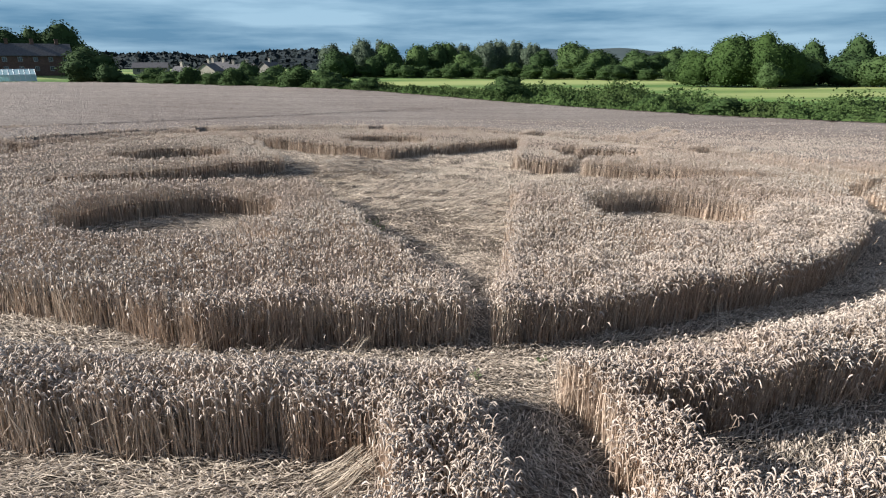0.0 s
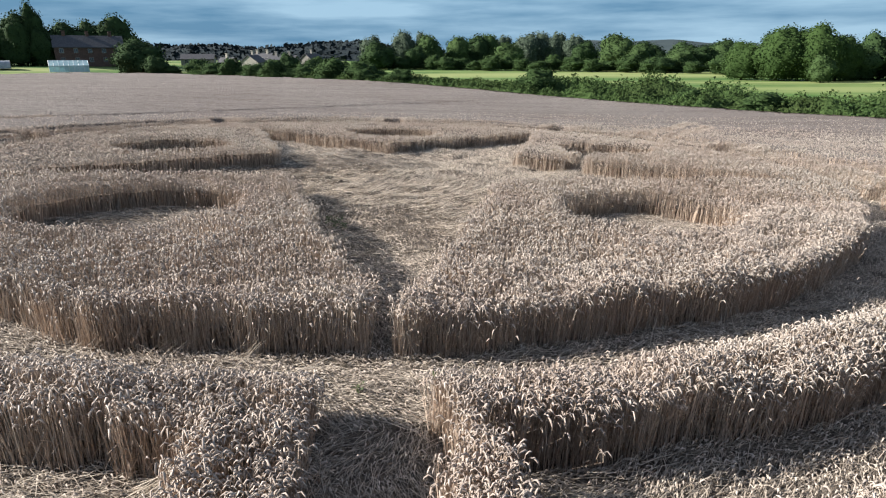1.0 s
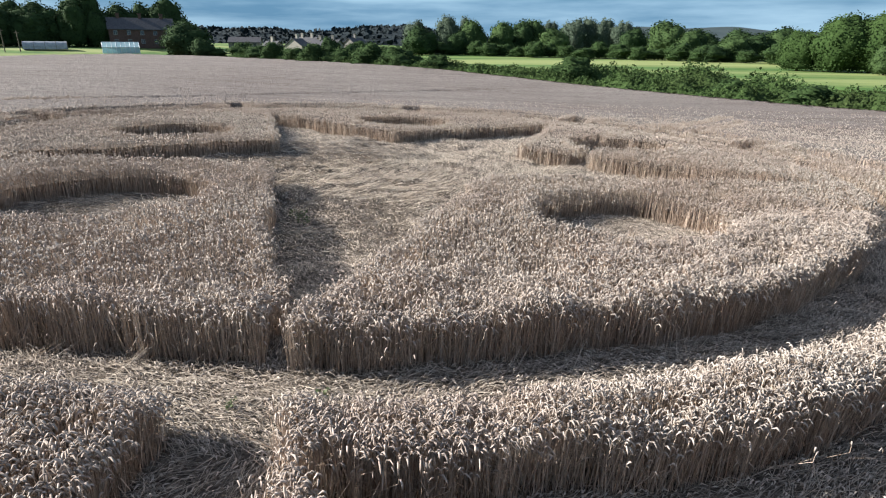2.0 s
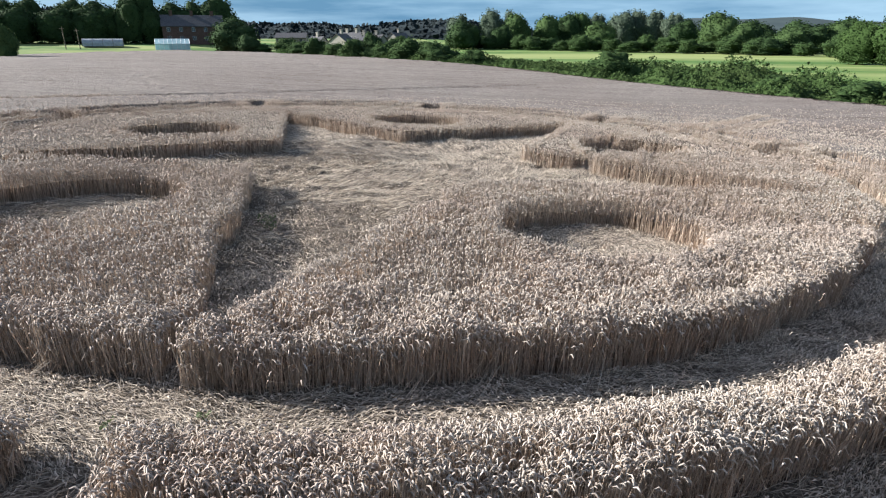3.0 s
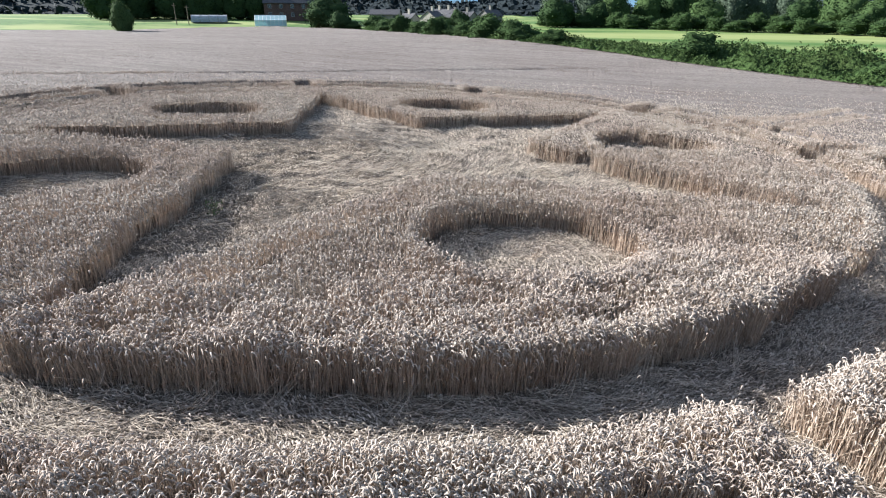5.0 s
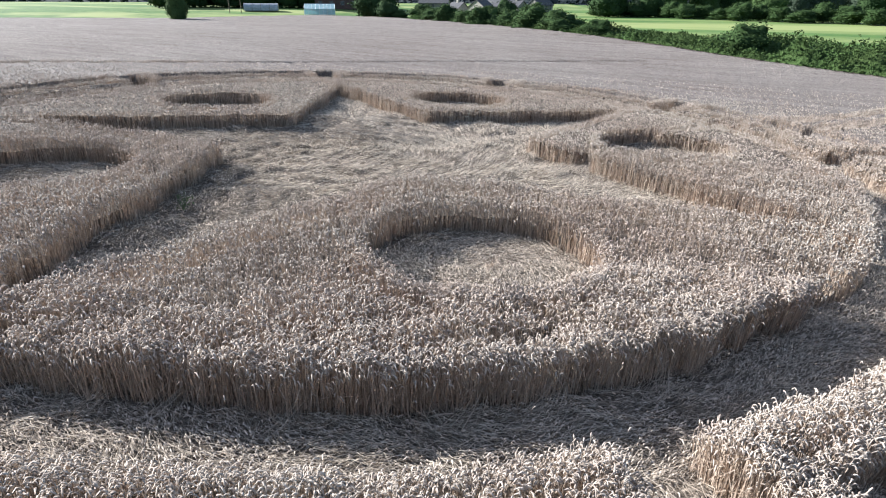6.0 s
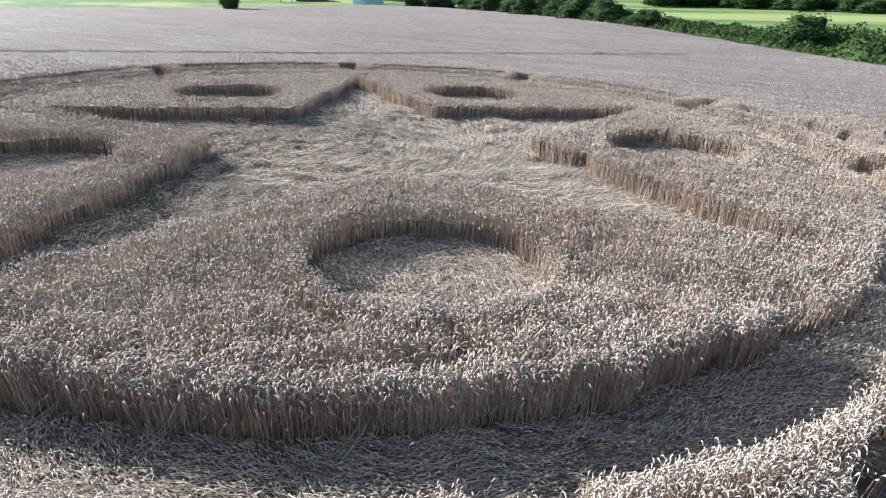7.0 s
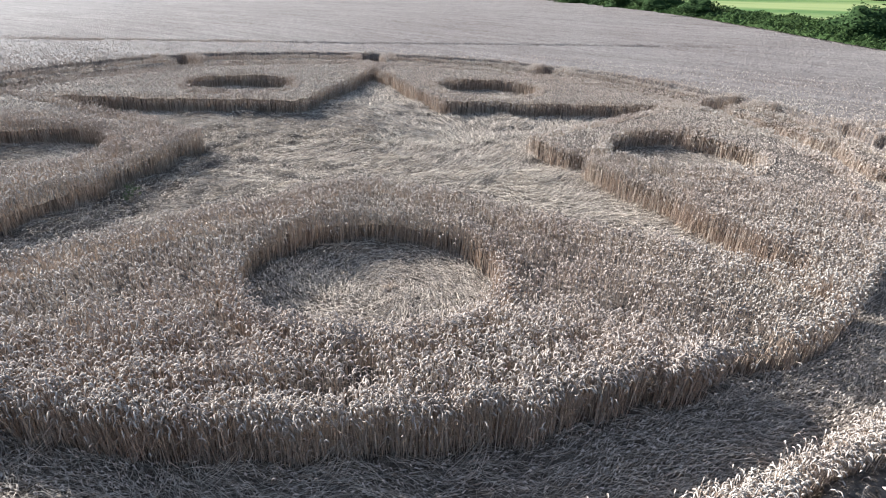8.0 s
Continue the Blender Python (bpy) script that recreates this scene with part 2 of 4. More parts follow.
def from_near(x, y):
    """Metres from the south-east margin, for the fineness of the crop."""
    d = np.full(np.shape(x), 1e9)
    for (ax, ay), (bx, by) in zip(NEAR, NEAR[1:]):
        s = np.clip(((x - ax) * (bx - ax) + (y - ay) * (by - ay)) / ((bx - ax) ** 2 + (by - ay) ** 2), 0, 1)
        d = np.minimum(d, np.hypot(x - ax - s * (bx - ax), y - ay - s * (by - ay)))
    return d


RIM = 0.3
rng = np.random.default_rng(7)


def scatter(x0, x1, y0, y1, density):
    s = 1 / math.sqrt(density)
    gx, gy = np.meshgrid(np.arange(x0, x1, s), np.arange(y0, y1, s))
    x, y = gx.ravel(), gy.ravel()
    return x + rng.uniform(-0.6, 0.6, len(x)) * s, y + rng.uniform(-0.6, 0.6, len(x)) * s


def ribbon(heap, points, width, side):
    """Flat strips along rows of points: pieces x steps x 3, width in metres, side: pieces x 3."""
    n, k = points.shape[:2]
    w = np.broadcast_to(np.asarray(width), (n,))[:, None, None] * side[:, None, :] * 0.5
    taper = np.linspace(1, 0.55, k)[None, :, None]
    both = np.concatenate([points - w * taper, points + w * taper], 1)
    heap.add(both, [(i, i + 1, k + i + 1, k + i) for i in range(k - 1)])


def in_sight(x, y):
    """The part of the field on the star's side of its south-east margin."""
    left = np.full(np.shape(x), -1e9)
    for (ax, ay), (bx, by) in zip(NEAR, NEAR[1:]):
        left = np.maximum(left, ((bx - ax) * (y - ay) - (by - ay) * (x - ax)) / math.hypot(bx - ax, by - ay))
    wide = np.maximum((y + 2.0) / 1.28 - 0.6, 12.4 + 0.15 * (y - 6.4)) + 0.8
    west = (x > -3.0 - 0.85 * (y - 1.6)) | (y > 5.5 + 0.25 * (14.5 - x))
    return (left > 2.6) & (x < wide) & west & (y > 3.2)


def ring_slope(r):
    """The ring's inner side is partly pushed over."""
    return 0.68 + 0.32 * smooth((r - R_IN) / 0.6)


def plants(ears, stalks, x, y, inside, fine):
    """Wheat plants: a leaning stalk and a nodding ear. fine: 0 near, 1 middle, 2 far."""
    edge = inside < RIM
    thin = 1.1 * wobble(x * 3.2, y * 3.2, 31) + 0.6 * wobble(x * 1.2, y * 1.2, 33)
    keep = (edge | (rng.random(len(x)) < np.clip(1.05 + 0.75 * thin, 0.15, 1.0))) & (edge | (rng.random(len(x)) > 0.85 * smooth((from_near(x, y) - 31) / 13) * (np.hypot(x - CX, y - CY) > R_OUT)))
    x, y, edge, thin, inside = x[keep], y[keep], edge[keep], thin[keep], inside[keep]
    n = len(x)
    if not n:
        return
    z = ground_z(x, y)
    low_ear = np.where(rng.random(n) < 0.45 + 0.15 * fine, rng.uniform(0.05, 0.34 + 0.13 * fine, n), rng.uniform(0, 0.08, n)) * np.clip(1.15 - inside / RIM, 0, 1)
    h = (CROP + (0.11, 0.095, 0.06)[fine] * np.clip(thin, -1.3, 1.0) + 0.04 * wobble(x * 0.23, y * 0.23, 5) + rng.normal(0, (0.05, 0.045, 0.035)[fine], n)
         - np.where(edge, low_ear, 0.0) - 0.025 * fine)
    r = np.hypot(x - CX, y - CY)
    h = h * np.where((r > R_IN - 0.3) & (r < R_MID), ring_slope(r), 1.0)
    az = rng.normal(0.35, 0.95, n) + 0.5 * wobble(x * 0.5, y * 0.5, 21)
    e = np.stack([np.cos(az), np.sin(az), np.zeros(n)], 1)
    lean = rng.normal(0, 0.07, (n, 2)) + np.where(edge, 0.05, 0.02)[:, None] * e[:, :2]
    fallen = edge & (rng.random(n) < 0.025)
    lean = lean + np.where(fallen[:, None], rng.normal(0, 0.3, (n, 2)), 0.0)
    h = np.where(fallen, h * rng.uniform(0.5, 0.95, n), h)
    base = np.stack([x, y, z - 0.08], 1)
    h = h + 0.08
    grow = (1.3, 1.5, 1.1)[fine]
    up = np.array([0, 0, 1.0])
    top = base + np.concatenate([lean, (h - 0.05 * grow)[:, None]], 1)
    nod = np.clip(rng.normal(1.0, 0.3, n), 0.15, 1.45)[:, None]
    q1 = top + grow * (0.012 * nod * e + 0.06 * up)
    q2 = q1 + grow * ((0.008 + 0.026 * nod) * e + (0.042 - 0.018 * nod) * up)
    qb = q2 + grow * ((0.006 + 0.022 * nod) * e + (0.036 - 0.054 * nod) * up)
    q3 = qb + grow * ((0.004 + 0.010 * nod) * e + (0.028 - 0.066 * nod) * up)
    side = np.stack([-np.sin(az), np.cos(az), np.zeros(n)], 1)
    fat = (0.0084, 0.0092, 0.0105)[fine] * grow * rng.uniform(0.75, 1.3, n)[:, None]
    axis = q3 - q1
    axis /= np.linalg.norm(axis, axis=1)[:, None]
    over = np.cross(axis, side)
    roll = rng.uniform(0, 2.1, n)[:, None]
    spoke = [np.cos(roll + 2.094 * k) * side + np.sin(roll + 2.094 * k) * over for k in range(3)]
    mid = q2 + 0.15 * fat * up
    if fine == 0:
        a = [q1 + 0.5 * fat * s for s in spoke] + [mid + fat * s for s in spoke] + [qb + 0.95 * fat * s for s in spoke] + [q3]
        ears.add(np.stack(a, 1), [(i + j, i + (j + 1) % 3, i + 3 + (j + 1) % 3, i + 3 + j) for i in (0, 3) for j in range(3)], [(6, 7, 9), (7, 8, 9), (8, 6, 9)])
    elif fine == 1:
        a = [q1] + [mid + 1.1 * fat * s for s in spoke] + [q3]
        ears.add(np.stack(a, 1), [(0, 2, 1), (0, 3, 2), (0, 1, 3), (1, 2, 4), (2, 3, 4), (3, 1, 4)])
    else:
        a = [q1, mid + 1.2 * fat * spoke[0], mid + 1.2 * fat * spoke[1], q3]
        ears.add(np.stack(a, 1), [(0, 2, 1), (1, 2, 3), (0, 1, 3), (0, 3, 2)])
    keep = edge if fine > 1 else np.ones(n, bool)
    low = np.where(edge, 0.0, 0.5 if fine == 0 else 0.68)[:, None]
    foot = base + (top - base) * low
    turn = rng.uniform(0, math.pi, n)
    flat = np.stack([np.cos(turn), np.sin(turn), np.zeros(n)], 1)
    if fine == 0:
        ribbon(stalks, np.stack([foot, top, q1], 1)[keep], np.where(edge, 0.0095, 0.0078)[keep], flat[keep])
        pick = rng.random(n) < 0.4
        lo = (base + (top - base) * rng.uniform(0.35, 0.8, n)[:, None])
        out = np.stack([np.cos(turn * 2), np.sin(turn * 2), np.zeros(n)], 1)
        tip = lo + out * rng.uniform(0.08, 0.2, n)[:, None] - up * rng.uniform(0.0, 0.2, n)[:, None]
        ribbon(stalks, np.stack([lo, tip], 1)[pick], 0.013, side[pick])
    else:
        ribbon(stalks, np.stack([foot, q1], 1)[keep], (np.where(edge, 0.012, 0.008) if fine == 1 else np.full(n, 0.019))[keep], flat[keep])


def stand(gap, box, limit=None, thick=1.0):
    """Ears and stalks of one piece of standing crop."""
    ears, stalks = Heap(), Heap()
    for fine, (d0, d1), density, rim, open_side in ((0, (0, 9.5), 360, 850, True), (1, (9.5, 21), 165, 420, True), (2, (21, 50), 80 * thick, 290, True),
                                                   (2, (0, 60), 14, 20, False)):
        for extra in (0, 1):
            x, y = scatter(*box, rim if extra else density)
            near = from_near(x, y)
            keep = (near >= d0) & (near < d1) & (in_sight(x, y) if open_side else ~in_sight(x, y) & (np.hypot(x - CX, y - CY) < 25))
            x, y = x[keep], y[keep]
            if limit is not None:
                keep = limit(x, y)
                x, y = x[keep], y[keep]
            inside = gap(x, y)
            keep = (inside > 0) & (inside < RIM) if extra else inside > 0.02
            plants(ears, stalks, x[keep], y[keep], inside[keep], fine)
    return ears, stalks


# ---- the ground, one sheet to the horizon ----
def grid_faces(rows, cols, closed):
    i, j = np.meshgrid(np.arange(rows - 1), np.arange(cols if closed else cols - 1), indexing="ij")
    k = (j + 1) % cols
    return np.stack([i * cols + j, (i + 1) * cols + j, (i + 1) * cols + k, i * cols + k], -1).reshape(-1, 4)


def edge_radius(angles):
    """Metres from the star's middle to the edge of the wheat field."""
    out = np.full(len(angles), 1e9)
    pts = [(x - CX, y - CY) for x, y in EDGE]
    c, s = np.cos(angles), np.sin(angles)
    for (ax, ay), (bx, by) in zip(pts, pts[1:] + pts[:1]):
        ex, ey = bx - ax, by - ay
        den = c * ey - s * ex
        with np.errstate(divide="ignore", invalid="ignore"):
            r = (ax * ey - ay * ex) / den
            u = (ax * s - ay * c) / den
        good = (np.abs(den) > 1e-9) & (r > 0) & (u >= -1e-6) & (u <= 1 + 1e-6)
        out = np.where(good, np.minimum(out, r), out)
    return out


def meadow_material():
    m = material("meadow", (0.038, 0.088, 0.019), (0.10, 0.175, 0.038), 0.9, 0.4, detail=6.0, stretch=(1, 1, 1), patch=0.0, bump=0.5, bump_scale=3.0)
    t = m.node_tree
    pos = t.nodes.new("ShaderNodeTexCoord")
    mp = t.nodes.new("ShaderNodeMapping")
    mp.inputs["Rotation"].default_value, mp.inputs["Scale"].default_value = (0, 0, radians(42)), (0.008, 0.05, 1)
    n = t.nodes.new("ShaderNodeTexNoise")
    n.inputs["Scale"].default_value, n.inputs["Detail"].default_value = 1.0, 3.0
    s = t.nodes.new("ShaderNodeMapRange")
    s.inputs["From Min"].default_value, s.inputs["From Max"].default_value = 0.45, 0.62
    mix = t.nodes.new("ShaderNodeMix")
    mix.data_type = "RGBA"
    mix.inputs["B"].default_value = (0.23, 0.26, 0.095, 1)
    bsdf = t.nodes["Principled BSDF"]
    before = bsdf.inputs["Base Color"].links[0].from_socket
    t.links.new(pos.outputs["Object"], mp.inputs["Vector"])
    t.links.new(mp.outputs["Vector"], n.inputs["Vector"])
    t.links.new(n.outputs["Fac"], s.inputs["Value"])
    t.links.new(s.outputs["Result"], mix.inputs["Factor"])
    t.links.new(before, mix.inputs["A"])
    t.links.new(mix.outputs["Result"], bsdf.inputs["Base Color"])
    return m


MEADOW = meadow_material()


def build_ground():
    radii = np.concatenate([np.linspace(0.5, 24, 24), np.geomspace(27, 3600, 46)])
    ang = np.linspace(0, 2 * math.pi, 180, endpoint=False)
    r, a = np.meshgrid(radii, ang, indexing="ij")
    x, y = CX + r * np.cos(a), CY + r * np.sin(a)
    me = mesh_from("ground", np.stack([x, y, ground_z(x, y) - 0.16], -1).reshape(-1, 3), [grid_faces(len(radii), len(ang), True), [tuple(range(179, -1, -1))]])
    me.materials.append(SOIL)
    me.materials.append(MEADOW)
    rim = edge_radius(ang)
    out = (r[:-1] > rim[None, :] * 0.97).ravel()
    me.polygons.foreach_set("material_index", np.concatenate([out.astype(np.int32), [0]]))
    return tagged(new("ground", me), "bare soil under the wheat and green meadow beyond the hedge", "ground", kind="structure")


build_ground()


# ---- the wheat field round the star ----
FAR_TRACK = [(-56.0, 4.8), (-41.6, 24.6), (-33.6, 34.4), (-25.6, 45.6), (-19.2, 55.2), (-12.4, 63.6), (-6.4, 69.6), (0.0, 74.4)]


def far_track_gap(x, y):
    d = np.full(np.shape(x), 1e9)
    for (ax, ay), (bx, by) in zip(FAR_TRACK, FAR_TRACK[1:]):
        s = np.clip(((x - ax) * (bx - ax) + (y - ay) * (by - ay)) / ((bx - ax) ** 2 + (by - ay) ** 2), 0, 1)
        d = np.minimum(d, np.hypot(x - ax - s * (bx - ax), y - ay - s * (by - ay)))
    return d


def build_field():
    ang = np.concatenate([np.arange(35, 190, 0.6), np.arange(190, 395, 1.6)]) * math.pi / 180
    rim = edge_radius(ang)
    inner = np.concatenate([[0.0], np.arange(0.0, 53, 0.42)])
    rings = [R_OUT + 0.1 + np.broadcast_to(d, ang.shape) for d in inner]
    last = rings[-1]
    for u in np.linspace(0, 1, 90)[1:]:
        rings.append(np.minimum(last + (rim - last) * u ** 1.6, rim))
    r = np.minimum(np.array(rings), rim[None, :])
    a = np.broadcast_to(ang, r.shape)
    x, y = CX + r * np.cos(a), CY + r * np.sin(a)
    lie = from_near(x, y)
    h = 0.44 + 0.33 * smooth((lie - 22) / 22) + 0.03 * wobble(x, y, 3) * smooth((75 - lie) / 35) + 0.02 * wobble(x * 0.2, y * 0.2, 8)
    h = h + rng.normal(0, 1, h.shape) * (0.03 + 0.012 * smooth((lie - 34) / 30))
    h = h * (0.12 + 0.88 * smooth((track_gap(x, y) + 0.05) / 0.25)) * (0.5 + 0.5 * smooth((far_track_gap(x, y) - 0.15) / 0.35))
    h[0] = -0.12
    z = ground_z(x, y) + h
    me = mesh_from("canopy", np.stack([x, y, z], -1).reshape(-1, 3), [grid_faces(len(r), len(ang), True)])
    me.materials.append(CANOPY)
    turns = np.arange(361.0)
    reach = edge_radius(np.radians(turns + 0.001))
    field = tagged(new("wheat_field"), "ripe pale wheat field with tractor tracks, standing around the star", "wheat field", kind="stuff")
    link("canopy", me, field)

    def limit(px, py):
        r, a = np.hypot(px - CX, py - CY), np.arctan2(py - CY, px - CX)
        return (r > R_OUT - 0.3) & (r < np.interp(np.degrees(a) % 360, turns, reach) - 0.3)

    ears, stalks = stand(lambda px, py: np.minimum(outer_gap(px, py), far_track_gap(px, py) - 0.2), (-62, 46, 2, 66), limit, 0.7)
    link("ears", ears.mesh("ears", EAR, True), field)
    link("stalks", stalks.mesh("stalks", STALK), field)


build_field()


# ---- the standing pieces of the star and of its ring ----
def core_mesh(name, gap, box, cell=0.2, inset=0.36, height=0.36):
    """The dense mass of stalks inside a piece of standing crop, with sides down to the soil, coloured dark for the
    shade between stalks.
    """
    gx, gy = np.arange(box[0], box[1], cell), np.arange(box[2], box[3], cell)
    x, y = np.meshgrid(gx, gy, indexing="ij")
    mid = gap(x[:-1, :-1] + cell / 2, y[:-1, :-1] + cell / 2) > inset
    near = np.zeros(x.shape, int)
    for i in (0, 1):
        for j in (0, 1):
            near[i:i + mid.shape[0], j:j + mid.shape[1]] += mid
    rim = (near > 0) & (near < 4)
    for _ in range(3):
        g0 = gap(x, y)
        gx1, gy1 = (gap(x + 0.02, y) - g0) / 0.02, (gap(x, y + 0.02) - g0) / 0.02
        k = np.clip(inset - g0, -cell, cell) / np.maximum(gx1 ** 2 + gy1 ** 2, 0.3)
        x, y = np.where(rim, x + k * gx1, x), np.where(rim, y + k * gy1, y)
    n = x.size
    z, r = ground_z(x, y), np.hypot(x - CX, y - CY)
    lower = np.where((r > R_IN - 0.3) & (r < R_MID), ring_slope(r) - 0.05, 1.0)
    top = np.stack([x, y, z + (height + 0.34 * smooth((from_near(x, y) - 10) / 18)) * lower + 0.05 * wobble(2 * x, 2 * y, 2) - 0.08 * rim], -1).reshape(-1, 3)
    low = np.stack([x, y, z - 0.14], -1).reshape(-1, 3)
    idx = np.arange(n).reshape(x.shape)
    quads = np.stack([idx[:-1, :-1], idx[1:, :-1], idx[1:, 1:], idx[:-1, 1:]], -1)[mid]
    pad = np.pad(mid, 1)
    sides = []
    for di, dj, a, b in ((-1, 0, (0, 1), (0, 0)), (1, 0, (1, 0), (1, 1)), (0, -1, (0, 0), (1, 0)), (0, 1, (1, 1), (0, 1))):
        open_side = mid & ~pad[1 + di:1 + di + mid.shape[0], 1 + dj:1 + dj + mid.shape[1]]
        i, j = np.nonzero(open_side)
        p, q = idx[i + a[0], j + a[1]], idx[i + b[0], j + b[1]]
        sides.append(np.stack([p, q, q + n, p + n], -1))
    faces = np.concatenate([quads, *sides])
    used = np.unique(faces)
    remap = np.zeros(2 * n, np.int64)
    remap[used] = np.arange(len(used))
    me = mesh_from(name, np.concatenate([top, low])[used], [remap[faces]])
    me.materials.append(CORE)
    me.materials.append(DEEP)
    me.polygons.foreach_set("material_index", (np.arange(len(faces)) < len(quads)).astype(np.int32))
    return me


def standing_piece(name, label, group, gap, box, limit=None):
    ob = tagged(new(name), label, "standing wheat", group, "stuff")
    whole = gap if limit is None else (lambda x, y: np.where(limit(x, y), gap(x, y), -1.0))
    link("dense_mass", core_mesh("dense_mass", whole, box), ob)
    ears, stalks = stand(gap, box, limit)
    link("ears", ears.mesh("ears", EAR, True), ob)
    link("stalks", stalks.mesh("stalks", STALK), ob)
    return ob


for k, a in enumerate(PETALS):
    u, v = CX + 12.8 * math.cos(radians(a)), CY + 12.8 * math.sin(radians(a))
    words = "wedge of standing ripe wheat with a round clearing" + (", a slot and wheel tracks cut into it" if k == 1 else "")
    standing_piece("wheat_wedge", words, "wedges of the wheat star", lambda x, y, k=k: petal_gap(x, y, k), (u - 12, u + 12, v - 12, v + 12))

for a in PASSAGES:
    lo, hi = a, a + 36

    def in_arc(x, y, lo=lo):
        t = np.degrees(np.arctan2(y - CY, x - CX))
        return (t - lo) % 360 < 36
    angles = [radians(lo + 36 * s / 8) for s in range(9)]
    xs = [CX + r * math.cos(q) for q in angles for r in (19.0, 23.6)]
    ys = [CY + r * math.sin(q) for q in angles for r in (19.0, 23.6)]
    standing_piece("wheat_arc", "narrow curved strip of standing wheat between two flattened rings", "arcs of the wheat ring", ring_gap,
                   (min(xs), max(xs), min(ys), max(ys)), in_arc)


# ---- the flattened crop ----
def lay_angle(x, y):
    """The way the straw lies: swirled round the clearings, along the rings, swept in the star."""
    t = np.arctan2(y - CY, x - CX)
    r = np.hypot(x - CX, y - CY)
    a = t + math.pi / 2 + 0.35 * np.sin(r * 0.9)
    for p, (out, across, radius) in zip(PETALS, HOLES):
        u, v = local(x, y, p)
        inside = np.hypot(u - out, v - across) < radius + 0.3
        a = np.where(inside, np.arctan2(v - across, u - out) + radians(p) + math.pi / 2 + 0.3, a)
    for p in PASSAGES:
        u, v = local(x, y, p)
        a = np.where((u > R_MID - 1.0) & (np.abs(v) < 0.7), radians(p) + 0.4 * np.sin(3 * u), a)
    arm = (r > 7) & (r < R_DISC)
    a = np.where(arm & (np.abs(a - t - math.pi / 2) < 0.36), t + 0.5 + 0.5 * np.sin(1.3 * x + 0.7 * y), a)
    return a


def standing_gap(x, y):
    d = np.maximum(outer_gap(x, y), ring_gap(x, y))
    for k in range(5):
        d = np.maximum(d, petal_gap(x, y, k))
    return d


def bumps(x, y):
    """Swells and folds in the laid straw."""
    a = lay_angle(x, y)
    across = -x * np.sin(a) + y * np.cos(a)
    fold = smooth((wobble(x * 1.5, y * 1.5, 16) - 0.15) / 0.35) * smooth((11 - np.hypot(x - CX, y - CY)) / 4)
    return (0.035 * wobble(x * 1.5, y * 1.5, 4) + 0.03 * wobble(x * 0.6, y * 0.6, 6) + 0.04 * wobble(x * 2.8, y * 2.8, 8)
            + 0.03 * np.sin(across * 6 + 3 * wobble(x, y, 3)) + 0.11 * fold)


